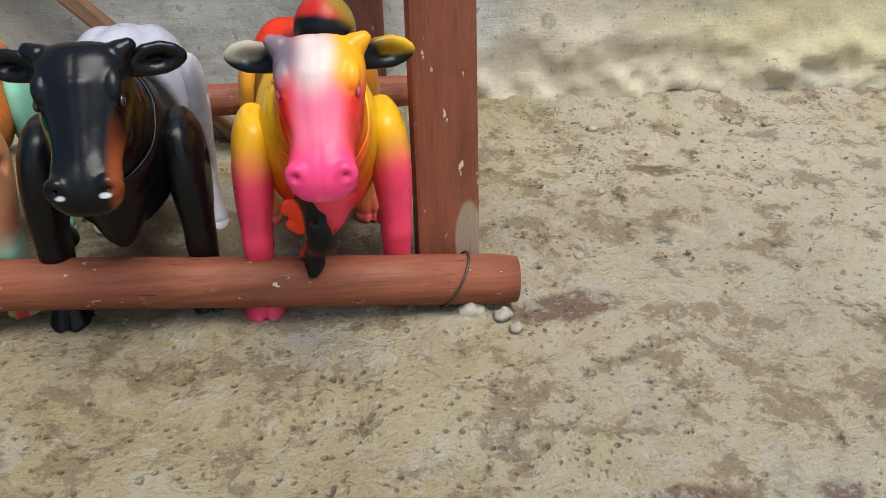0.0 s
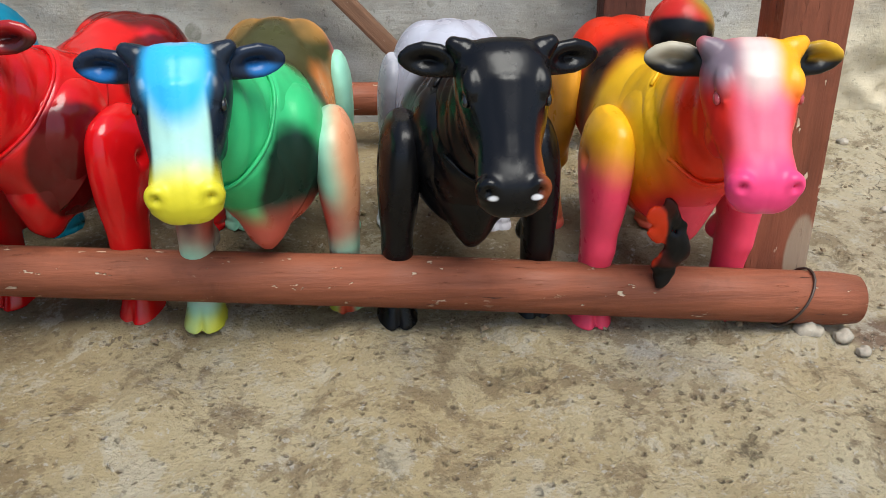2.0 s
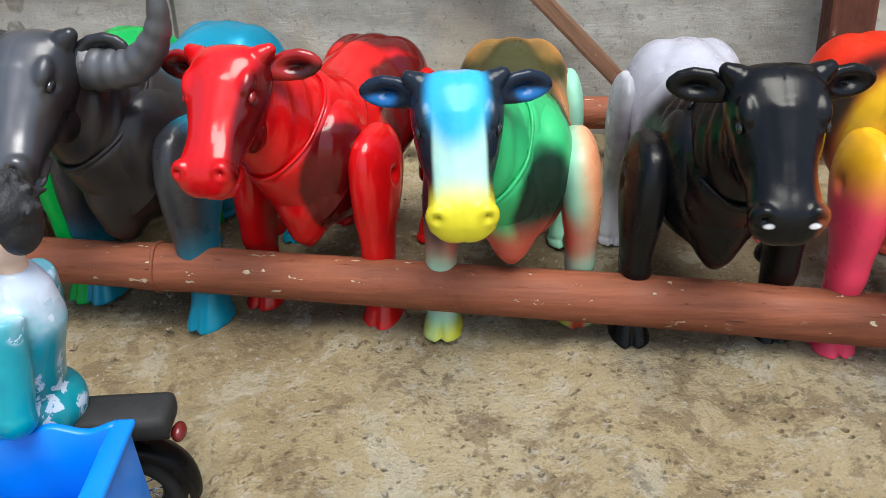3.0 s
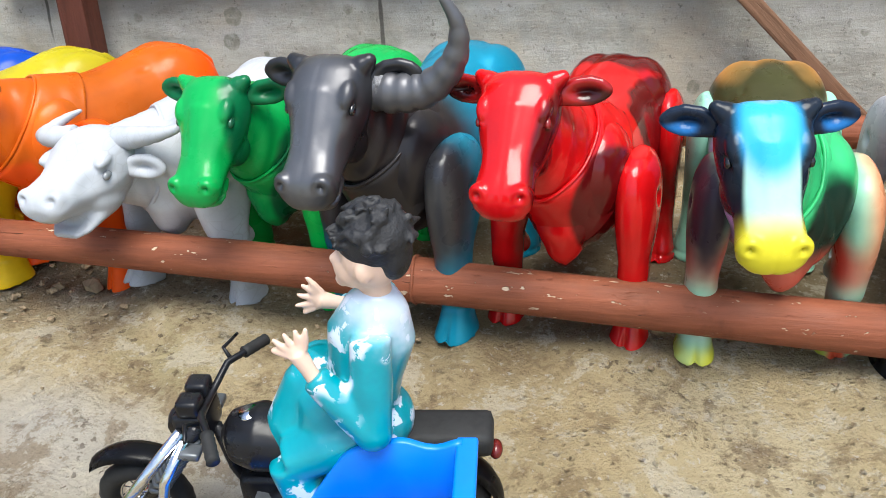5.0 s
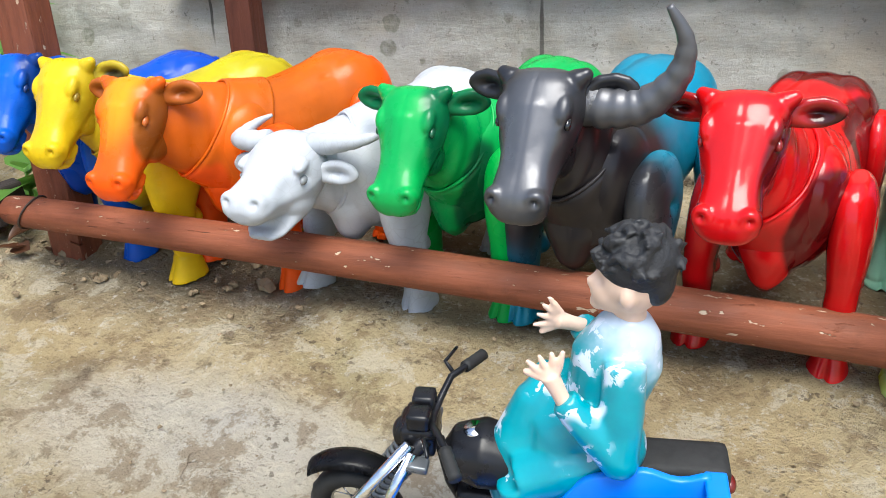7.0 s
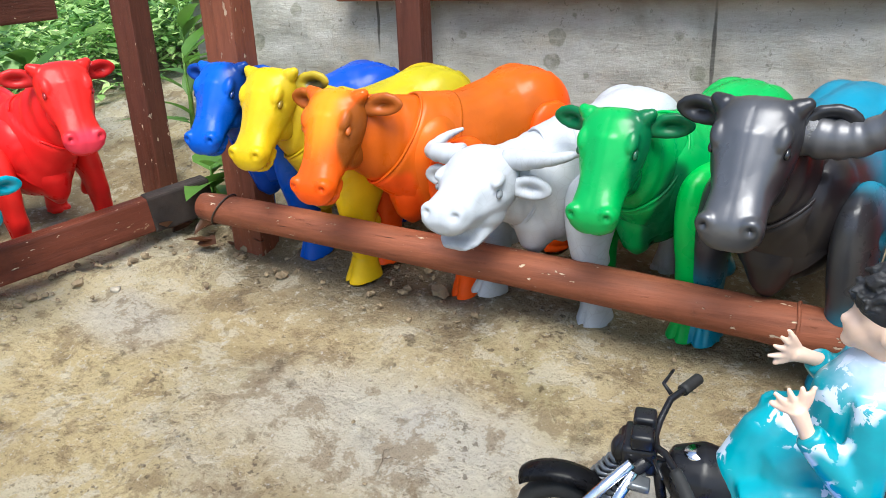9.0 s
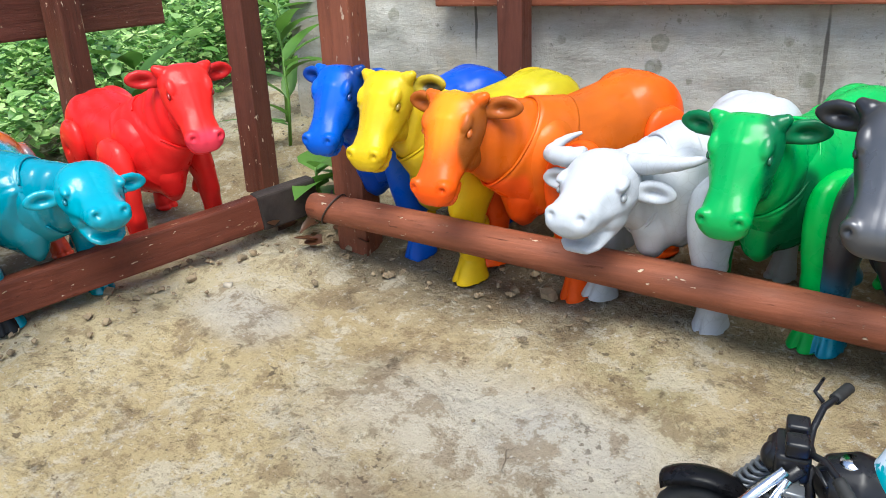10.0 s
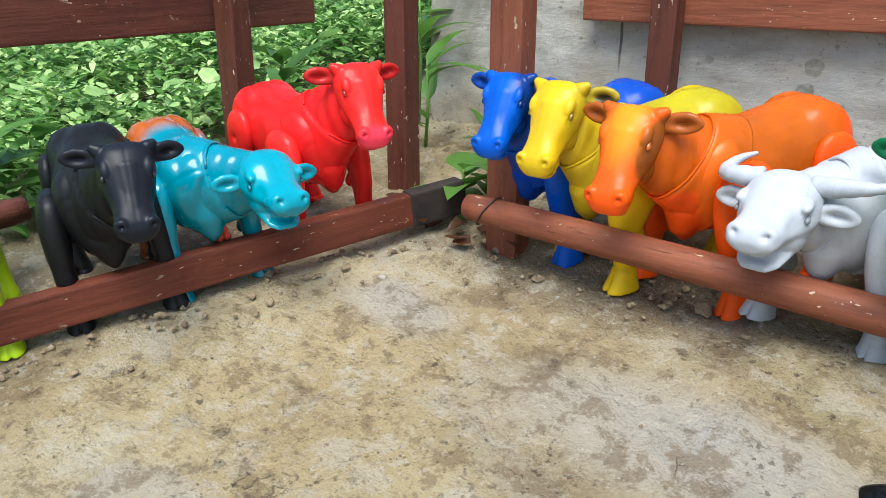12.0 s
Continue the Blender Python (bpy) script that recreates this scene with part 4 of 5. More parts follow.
paints["rainbow"] = dict(
    body=paint("rainbow_body", (0.05, 0.45, 0.16), [((0.02, 0.07, 0.16), (0.09, 0.09, 0.06), 0.12, 0.3, (0.045, 0.045, 0.015)), ((0.05, 0.08, 0.13), (0.02, 0.03, 0.03), 0.3, 0.6, (0.3, 0.13, 0.03)), ((0, 0.12, 0.178), (0.06, 0.05, 0.012), 0.4, 0.2, (0.7, 0.33, 0.08)), ((0.07, 0.12, 0.12), (0.025, 0.05, 0.1), 0.4, 0.2, (0.6, 0.05, 0.13)), ((0.05, 0.03, 0.12), (0.02, 0.03, 0.06), 0.4, 0.3, (0.75, 0.2, 0.02)), ((0.02, -0.06, 0.12), (0.03, 0.03, 0.045), 0.15, 0.3, (0.01, 0.03, 0.02)), ((-0.05, -0.02, 0.13), (0.03, 0.07, 0.05), 0.2, 0.4, (0.45, 0.25, 0.5)), ((0, -0.06, 0.075), (0.06, 0.04, 0.03), 0.4, 0.2, (0.6, 0.12, 0.08))]),
    leg=paint("rainbow_leg", (0.3, 0.62, 0.45), [((0, -0.03, 0.09), (0.1, 0.05, 0.03), 0.4, 0.2, (0.6, 0.06, 0.04)), ((0.07, -0.02, 0.13), (0.02, 0.06, 0.05), 0.4, 0.2, (0.7, 0.3, 0.15)), ((-0.06, -0.03, 0.12), (0.02, 0.05, 0.05), 0.25, 0.4, (0.03, 0.02, 0.03)), ((0, -0.03, 0.04), (0.1, 0.05, 0.025), 0.4, 0.2, (0.75, 0.68, 0.55)), ((0, -0.03, 0.0), (0.1, 0.06, 0.018), 0.3, 0.3, (0.5, 0.5, 0.04)), ((0.06, -0.06, 0.0), (0.008, 0.03, 0.02), 0.3, 0.3, (0.7, 0.1, 0.04))]),
    head=paint("rainbow_head", (0.012, 0.018, 0.03), [((0, -0.05, -0.01), (0.0165, 0.075, 0.075), 0.1, 0.05, (0.42, 0.68, 0.6)), ((0, -0.03, 0.028), (0.019, 0.03, 0.036), 0.25, 0.05, (0.05, 0.42, 0.8)), ((0, -0.08, -0.05), (0.05, 0.034, 0.034), 0.35, 0.05, (0.68, 0.6, 0.03)), ((0, -0.012, 0.046), (0.02, 0.024, 0.007), 0.3, 0.05, (0.75, 0.35, 0.5))], 0.3),
    ear=paint("rainbow_ear", (0.012, 0.02, 0.04), [((0.047, -0.004, 0.017), (0.016, 0.005, 0.005), 0.4, 0.1, (0.02, 0.14, 0.4)), ((-0.047, -0.004, 0.017), (0.016, 0.005, 0.005), 0.4, 0.1, (0.02, 0.14, 0.4))], 0.25))
RED, DRED = (0.56, 0.004, 0.006), (0.1, 0.003, 0.004)
paints["red"] = dict(
    body=paint("red_body", RED, [((0.035, -0.055, 0.125), (0.036, 0.034, 0.045), 0.08, 0.25, DRED), ((0.055, 0.045, 0.15), (0.04, 0.045, 0.045), 0.08, 0.4, DRED), ((0.0, 0.11, 0.18), (0.05, 0.05, 0.04), 0.1, 0.4, DRED), ((-0.04, -0.05, 0.1), (0.03, 0.03, 0.04), 0.1, 0.3, DRED)], 0.17, 0.4),
    leg=paint("red_leg", RED, [((0, 0.1, 0.06), (0.1, 0.04, 0.06), 0.3, 0.3, (0.4, 0.005, 0.006))], 0.17, 0.4),
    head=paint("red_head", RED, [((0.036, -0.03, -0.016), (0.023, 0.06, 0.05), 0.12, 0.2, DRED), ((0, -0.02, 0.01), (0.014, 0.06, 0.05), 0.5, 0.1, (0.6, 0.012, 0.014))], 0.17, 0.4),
    ear=paint("red_ear", (0.3, 0.008, 0.008), [((0.05, -0.004, 0.0195), (0.014, 0.007, 0.006), 0.4, 0.1, (0.04, 0.005, 0.005)), ((-0.05, -0.004, 0.0195), (0.014, 0.007, 0.006), 0.4, 0.1, (0.04, 0.005, 0.005))], 0.17, 0.4))
GUN, TEALB = (0.045, 0.045, 0.05), (0.01, 0.24, 0.38)
paints["buffalo"] = dict(
    body=paint("buffalo_body", TEALB, [((0, -0.06, 0.12), (0.1, 0.085, 0.1), 0.18, 0.08, (0.03, 0.026, 0.027))], 0.36, 0.2, 0.25),
    leg=paint("buffalo_leg", TEALB, [((0, -0.062, 0.13), (0.12, 0.034, 0.075), 0.3, 0.3, GUN)], 0.32, 0.3, 0.2),
    # the soft pale streak down the face is a highlight painted in
    head=paint("buffalo_head", GUN, [((0, -0.06, 0.0), (0.02, 0.07, 0.06), 0.6, 0.1, (0.15, 0.15, 0.16)), ((0.035, -0.01, -0.03), (0.02, 0.05, 0.04), 0.3, 0.1, (0.028, 0.024, 0.026))], 0.34, 0.1, 0.55))
G1, G2 = (0.012, 0.34, 0.07), (0.006, 0.1, 0.035)
paints["green"] = dict(
    body=paint("green_body", G1, [((0.02, -0.055, 0.12), (0.05, 0.02, 0.05), 0.12, 0.3, G2), ((0.05, 0.05, 0.15), (0.03, 0.04, 0.05), 0.15, 0.3, G2)], 0.3),
    leg=paint("green_leg", (0.012, 0.4, 0.06), (), 0.3),
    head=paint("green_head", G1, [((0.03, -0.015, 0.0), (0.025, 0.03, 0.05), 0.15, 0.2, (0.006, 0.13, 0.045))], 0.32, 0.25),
    ear=paint("green_ear", (0.006, 0.13, 0.045), (), 0.35))
paints["white"] = dict(body=carved("white_body", (0.44, 0.46, 0.495)), leg=carved("white_leg", (0.44, 0.46, 0.495)), head=carved("white_head", (0.44, 0.46, 0.495)))
O1 = (0.74, 0.1, 0.003)
paints["orange"] = dict(
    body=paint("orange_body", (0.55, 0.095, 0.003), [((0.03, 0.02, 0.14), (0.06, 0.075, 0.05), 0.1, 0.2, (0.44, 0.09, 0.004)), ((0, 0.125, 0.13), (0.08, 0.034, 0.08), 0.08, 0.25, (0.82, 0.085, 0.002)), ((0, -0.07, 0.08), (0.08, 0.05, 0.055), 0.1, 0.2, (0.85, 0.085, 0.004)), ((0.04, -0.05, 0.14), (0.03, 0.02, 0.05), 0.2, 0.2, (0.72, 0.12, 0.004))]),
    leg=paint("orange_leg", (0.82, 0.085, 0.004), ()),
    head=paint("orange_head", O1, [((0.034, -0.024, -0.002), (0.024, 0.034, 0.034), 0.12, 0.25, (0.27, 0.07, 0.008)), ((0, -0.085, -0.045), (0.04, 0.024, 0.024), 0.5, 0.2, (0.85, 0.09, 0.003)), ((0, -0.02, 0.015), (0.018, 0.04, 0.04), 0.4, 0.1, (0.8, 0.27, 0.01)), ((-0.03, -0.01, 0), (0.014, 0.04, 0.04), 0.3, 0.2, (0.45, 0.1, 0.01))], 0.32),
    ear=paint("orange_ear", (0.35, 0.085, 0.012), ()))
Y1 = (0.66, 0.44, 0.008)
paints["yellow"] = dict(body=paint("yellow_body", (0.6, 0.42, 0.01), [((0.03, 0.06, 0.16), (0.06, 0.08, 0.05), 0.2, 0.3, (0.42, 0.36, 0.01))]), leg=paint("yellow_leg", (0.78, 0.5, 0.006), ()),
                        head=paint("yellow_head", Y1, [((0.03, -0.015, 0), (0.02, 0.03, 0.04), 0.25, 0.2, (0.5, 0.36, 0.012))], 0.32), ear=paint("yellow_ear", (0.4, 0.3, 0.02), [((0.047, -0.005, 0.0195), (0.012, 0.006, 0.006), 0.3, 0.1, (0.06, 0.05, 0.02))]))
paints["blue"] = dict(body=paint("blue_body", (0.004, 0.06, 0.42), ()), leg=paint("blue_leg", (0.004, 0.08, 0.5), ()),
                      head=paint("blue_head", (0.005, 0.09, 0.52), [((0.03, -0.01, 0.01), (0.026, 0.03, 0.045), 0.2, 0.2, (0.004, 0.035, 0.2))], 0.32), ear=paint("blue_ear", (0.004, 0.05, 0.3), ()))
C1 = (0.82, 0.022, 0.018)
paints["coral"] = dict(body=paint("coral_body", (0.78, 0.014, 0.014), [((0.04, -0.02, 0.16), (0.04, 0.05, 0.03), 0.4, 0.3, (0.85, 0.03, 0.02)), ((0, 0.11, 0.17), (0.03, 0.03, 0.03), 0.5, 0.3, (0.3, 0.02, 0.02))]), leg=paint("coral_leg", C1, ()),
                       head=paint("coral_head", C1, [((0, -0.08, -0.045), (0.03, 0.02, 0.02), 0.4, 0.1, (0.86, 0.05, 0.09))], 0.34), ear=paint("coral_ear", (0.5, 0.015, 0.015), ()))
T1 = (0.006, 0.23, 0.32)
paints["teal"] = dict(body=paint("teal_body", T1, [((0, 0.125, 0.14), (0.12, 0.08, 0.12), 0.2, 0.15, (0.42, 0.1, 0.015))], 0.22, 0.5), leg=paint("teal_leg", T1, [((0, 0.1, 0.08), (0.12, 0.05, 0.14), 0.2, 0.1, (0.3, 0.06, 0.02)), ((0.05, 0.1, 0.02), (0.03, 0.03, 0.05), 0.2, 0.1, (0.5, 0.05, 0.02))], 0.22, 0.5),
                      head=paint("teal_head", (0.01, 0.3, 0.4), (), 0.22, 0.5))
paints["dark"] = dict(body=paint("charcoal_body", (0.008, 0.009, 0.011), [((0.03, 0.02, 0.13), (0.04, 0.06, 0.05), 0.4, 0.3, (0.014, 0.03, 0.016))], 0.46, 0.0), head=paint("charcoal_head", (0.009, 0.011, 0.017), (), 0.42, 0.0))
paints["lime"] = dict(body=paint("lime_body", (0.45, 0.65, 0.01), ()), head=paint("lime_head", (0.45, 0.65, 0.01), ()))

pink, pink_head = cow("pink, orange and yellow toy zebu cow with a black-daubed hump", 0.08, 0.612, 4, (0.0915, 0.486, 0.1765), -4, paints["pink"], 1.02, 0.96, nod=4)
bm = bmesh.new()
ball(bm, (0.012, 0.02, 0.2), (0.024, 0.026, 0.027))
hump_me = fused(bm, 0.0025, 2)
part("hump", hump_me, paint("zebu_hump", (0.5, 0.02, 0.015), [((0, -0.005, 0.2), (0.04, 0.03, 0.016), 0.15, 0.5, K), ((0.03, 0.02, 0.22), (0.02, 0.02, 0.02), 0.4, 0.2, (0.3, 0.2, 0.03))], 0.3), pink, "round red hump daubed with black paint")
bm = bmesh.new()
rnd = random.Random(9)
for k in range(26):
    a = k / 25
    ball(bm, (-0.016 + 0.006 * a + rnd.uniform(-1, 1) * 0.013 * (1.1 - 0.8 * a), -0.079 + rnd.uniform(-0.0025, 0.0025), 0.108 - 0.058 * a), (rnd.uniform(0.004, 0.008), 0.003, rnd.uniform(0.005, 0.011)), (0, rnd.uniform(-30, 30), 0), 2)
part("dewlap", fused(bm, 0.0015, 1), paint("dewlap_daub", (0.05, 0.008, 0.006), [((-0.028, -0.085, 0.088), (0.01, 0.02, 0.03), 0.15, 0.6, (0.8, 0.05, 0.01)), ((-0.006, -0.085, 0.095), (0.012, 0.02, 0.03), 0.15, 0.6, K), ((-0.012, -0.085, 0.05), (0.02, 0.02, 0.012), 0.15, 0.6, K)], 0.4), pink, "ragged red dewlap daubed with black paint")
cow("glossy black and white toy cow behind the rail", -0.068, 0.614, 3, (-0.0525, 0.504, 0.176), 2, paints["black"], 1.0, 0.99, nod=6)
cow("rainbow-sprayed toy cow with a blue and yellow face", -0.21, 0.615, 1, (-0.2405, 0.505, 0.176), 7, paints["rainbow"], 1.0, 0.98, nod=6, swing=(9, -2))
cow("glossy red toy cow with dark red patches", -0.352, 0.632, -13, (-0.3875, 0.532, 0.189), -8, paints["red"], 1.0, 0.97)
buf, buf_head = cow("dark grey and teal toy buffalo with one long horn", -0.49, 0.63, -18, (-0.520, 0.533, 0.201), -9, paints["buffalo"], 1.06, 1.04, nod=4)
HORN = paint("horn_grey", (0.13, 0.13, 0.14), (), 0.36, 0.1, 0.45)
horn([(0.024, 0.0, 0.012), (0.045, -0.002, 0.01), (0.066, -0.002, 0.014), (0.085, -0.004, 0.032), (0.09, -0.006, 0.055), (0.08, -0.01, 0.077)], 0.0155, HORN, buf_head, "long ridged grey horn")
bm = bmesh.new()
ball(bm, (0.031, -0.003, 0.014), (0.009, 0.012, 0.013), sub=3)
for v in bm.verts:
    v.co += v.normal * 0.0015 * noise.noise(v.co * 500)
part("horn_patch", bm, plain("rough_filler", (0.2, 0.2, 0.21), 0.6, 0.3, vary=0.5, scale=200, bump=0.8), buf_head, "rough glued patch at the horn")
cow("bright green toy cow between the two buffaloes", -0.597, 0.665, -27, (-0.628, 0.56, 0.186), -7, paints["green"], 1.0, 0.96, nod=6)
wht, wht_head = cow("white toy buffalo with an open mouth, resting over the rail", -0.69, 0.643, -24, (-0.744, 0.545, 0.153), -7, paints["white"], 0.97, 1.0, HEAD_OPEN, low=True, swing=(7, -12))
horn([(0.022, 0.0, 0.018), (0.048, -0.003, 0.022), (0.072, -0.004, 0.026), (0.094, 0.002, 0.033)], 0.0102, paints["white"]["leg"], wht_head, "white horn")
horn([(-0.022, 0.0, 0.018), (-0.046, -0.003, 0.018), (-0.06, 0.006, 0.018), (-0.056, 0.024, 0.026), (-0.042, 0.032, 0.033)], 0.0102, paints["white"]["leg"], wht_head, "white curled horn")
cow("orange and brown sprayed toy cow", -0.822, 0.66, -29, (-0.885, 0.551, 0.19), -3, paints["orange"], 1.02, 1.02, nod=6, swing=(8, -9))
cow("yellow toy cow between orange and blue ones", -0.93, 0.66, -31, (-0.979, 0.577, 0.203), -2, paints["yellow"], 1.0, 0.98, nod=5)
cow("blue toy cow beside the corner post", -1.018, 0.676, -30, (-1.043, 0.578, 0.208), 3, paints["blue"], 0.97, 0.92, nod=3, swing=(6, -4))
cow("coral red toy cow in the side pen", -1.318, 0.535, 76, (-1.228, 0.514, 0.21), 64, paints["coral"], 0.95, 0.97, nod=3)
cow("teal and orange toy calf with an open mouth", -1.35, 0.38, 70, (-1.236, 0.379, 0.138), 70, paints["teal"], 0.92, 0.95, HEAD_OPEN, low=True)
cow("matt black toy cow in the side pen", -1.39, 0.292, 60, (-1.285, 0.246, 0.158), 62, paints["dark"], 0.97, 0.93)
cow("lime green toy cow at the end of the side pen", -1.46, 0.140, 60, (-1.39, 0.084, 0.150), 60, paints["lime"], 0.9, 0.9)

# ---- the motorcycle with its sidecar, and the doll ----
BIKE = on_ground(-0.57, 0.341, 188) @ Matrix.Scale(0.82, 4)


def wheel(parent, x, y, r, width):
    bm = bmesh.new()
    rings = []
    n, seg = 40, 12
    for k in range(n):
        a = k * math.tau / n
        ring = []
        for j in range(seg):
            b = j * math.tau / seg
            rr = r - 0.0085 + 0.0085 * math.cos(b) * (1.0 if (k % 2 or abs(math.cos(b)) < 0.5) else 0.9)
            ring.append(bm.verts.new((x + rr * math.cos(a), y + width * math.sin(b), r + rr * math.sin(a))))
        rings.append(ring)
    for k in range(n):
        for j in range(seg):
            bm.faces.new((rings[k][j], rings[(k + 1) % n][j], rings[(k + 1) % n][(j + 1) % seg], rings[k][(j + 1) % seg]))
    bmesh.ops.recalc_face_normals(bm, faces=bm.faces)
    w = part("wheel", bm, RUBBER, parent, "black treaded tyre")
    bm = bmesh.new()
    tube(bm, [(x + (r - 0.0165) * math.cos(k * math.tau / 36), y, r + (r - 0.0165) * math.sin(k * math.tau / 36)) for k in range(37)], [0.0016] * 37, 8, False)
    part("rim", bm, CHROME, w, "chrome rim")
    for k in range(12):
        a = k * math.tau / 12
        bm = bmesh.new()
        tube(bm, [(x + 0.004 * math.cos(a + 0.5), y + 0.003 * (-1) ** k, r + 0.004 * math.sin(a + 0.5)), (x + (r - 0.0165) * math.cos(a), y, r + (r - 0.0165) * math.sin(a))], [0.0006, 0.0006], 6)
        part("spoke", bm, CHROME, w)
    bm = bmesh.new()
    tube(bm, [(x, y - 0.007, r), (x, y + 0.007, r)], [0.005, 0.005], 14)
    part("hub", bm, CHROME, w)
    return w


def build_bike():
    b = thing("toy_motorcycle", "black toy motorcycle with chrome front and blue sidecar", "toy motorcycle", BIKE)
    wheel(b, 0.04, 0, 0.037, 0.0085)
    wheel(b, -0.185, 0, 0.037, 0.009)

    def arc_fender(name, x0, r, a0, a1, w):
        bm = bmesh.new()
        n = 14
        rows = []
        for k in range(n + 1):
            a = radians(a0 + (a1 - a0) * k / n)
            rows.append([bm.verts.new((x0 + (r - 0.004 * abs(j) ** 2 / 4) * math.cos(a), w * j / 2, 0.037 + (r - 0.004 * abs(j) ** 2 / 4) * math.sin(a))) for j in range(-2, 3)])
        for ra, rb in zip(rows, rows[1:]):
            for j in range(4):
                bm.faces.new((ra[j], ra[j + 1], rb[j + 1], rb[j]))
        bmesh.ops.solidify(bm, geom=bm.faces[:], thickness=0.0016)
        part(name, bm, BLACK, b)

    arc_fender("fender", 0.042, 0.05, 52, 132, 0.012)
    arc_fender("fender", -0.185, 0.046, 60, 190, 0.013)
    # front fork with springs, and the chrome crash bars
    for s in (1, -1):
        bm = bmesh.new()
        tube(bm, [(0.04, s * 0.014, 0.037), (0.006, s * 0.015, 0.08), (-0.024, s * 0.015, 0.122)], [0.0042, 0.0048, 0.0052], 12)
        part("fork", bm, BLACK, b)
        bm = bmesh.new()
        pts = [(0.016 - 0.032 * k / 60 + 0.0072 * math.cos(k * 0.9), s * 0.016 + 0.0076 * math.sin(k * 0.9), 0.066 + 0.044 * k / 60) for k in range(61)]
        tube(bm, pts, [0.0021] * 61, 6)
        part("spring", bm, GREYMETAL, b, "grey fork spring")
    for way, r in (([(-0.014, 0.02, 0.122), (0.02, 0.034, 0.085), (0.06, 0.05, 0.04), (0.078, 0.054, 0.016)], 0.0042), ([(-0.016, 0.022, 0.116), (-0.002, 0.038, 0.092), (0.004, 0.046, 0.062), (0.018, 0.05, 0.025)], 0.0038),
                   ([(0.0, 0.04, 0.062), (-0.006, 0.05, 0.03), (-0.004, 0.052, 0.012)], 0.0036)):
        bm = bmesh.new()
        tube(bm, way, [r] * len(way), 12)
        part("crash_bar", bm, CHROME, b, "worn chrome bar")
    for k, rr in enumerate((0.012, 0.018, 0.024, 0.03)):
        bm = bmesh.new()
        tube(bm, [(0.04 + rr * math.cos(a / 10 + 0.4 * k), 0.044 + 0.0025 * k, 0.042 + 1.2 * rr * math.sin(a / 10 + 0.4 * k)) for a in range(0, 60, 3)], [0.0019] * 20, 8)
        part("guard_loop", bm, CHROME if k % 2 == 0 else BLUE, b)
    bm = bmesh.new()
    tube(bm, [(-0.012, -0.012, 0.118), (-0.012, 0.012, 0.118)], [0.011, 0.011], 16)
    ball(bm, (-0.006, 0, 0.116), (0.009, 0.011, 0.01))
    box(bm, (-0.03, -0.016, 0.106), (-0.006, 0.016, 0.13), 0.004)
    part("headlight", bm, BLACK, b)
    bm = bmesh.new()
    box(bm, (-0.028, -0.017, 0.13), (-0.012, -0.002, 0.143), 0.003)
    box(bm, (-0.028, 0.002, 0.13), (-0.012, 0.017, 0.143), 0.003)
    part("instrument", bm, BLACK, b)
    for s in (1, -1):
        bm = bmesh.new()
        box(bm, (-0.012, s * 0.026 - 0.006, 0.108), (0.002, s * 0.026 + 0.006, 0.114), 0.002, pose(0, 0, 0, 0, -8, 0))
        part("indicator", bm, GREYMETAL, b)
    # handlebar
    bm = bmesh.new()
    way = [(-0.052, 0.058, 0.138), (-0.046, 0.045, 0.141), (-0.036, 0.028, 0.143), (-0.03, 0.014, 0.134), (-0.028, 0, 0.131), (-0.03, -0.014, 0.134), (-0.036, -0.028, 0.143), (-0.046, -0.045, 0.141), (-0.052, -0.058, 0.138)]
    tube(bm, way, [0.0026] * 9, 10)
    part("handlebar", bm, BLACK, b)
    for s in (1, -1):
        bm = bmesh.new()
        pts = [Vector((-0.044, s * 0.042, 0.1412)).lerp(Vector((-0.054, s * 0.062, 0.1375)), k / 8) for k in range(9)]
        tube(bm, pts, [0.0042 if k % 2 else 0.0046 for k in range(9)], 12)
        part("grip", bm, RUBBER, b)
        bm = bmesh.new()
        tube(bm, [(-0.036, s * 0.034, 0.143), (-0.03, s * 0.04, 0.147), (-0.036, s * 0.056, 0.148)], [0.0017, 0.0015, 0.0012], 8)
        part("lever", bm, BLACK, b)
    # tank, seat, engine, frame
    bm = bmesh.new()
    tube(bm, [(-0.034, 0, 0.098), (-0.042, 0, 0.1), (-0.06, 0, 0.1), (-0.085, 0, 0.095), (-0.105, 0, 0.088), (-0.112, 0, 0.086)], [(0.006, 0.008), (0.02, 0.019), (0.026, 0.0245), (0.023, 0.021), (0.015, 0.014), (0.006, 0.006)], 22)
    part("tank", fused(bm, 0.002, 3), BLACK, b, "glossy black fuel tank")
    bm = bmesh.new()
    tube(bm, [(-0.056, 0.0, 0.119), (-0.056, 0.0, 0.1225)], [0.0085, 0.0075], 18)
    part("tank_cap", bm, CHROME, b, "worn silver cap")
    bm = bmesh.new()
    box(bm, (-0.225, -0.016, 0.094), (-0.1, 0.016, 0.112), 0.006)
    part("seat", bm, RUBBER, b, "matt black saddle")
    bm = bmesh.new()
    box(bm, (-0.12, -0.014, 0.03), (-0.04, 0.014, 0.07), 0.006)
    ball(bm, (-0.075, 0.012, 0.045), (0.02, 0.012, 0.016))
    part("engine", bm, BLACK, b)
    for k in range(7):
        bm = bmesh.new()
        box(bm, (-0.078, -0.019, 0.05), (-0.05, 0.021, 0.0525), 0.0008, pose(0.004 * k * 0.4 - 0.002, 0, 0.004 * k - 0.004, 0, -14, 0))
        part("cooling_fin", bm, GREYMETAL, b)
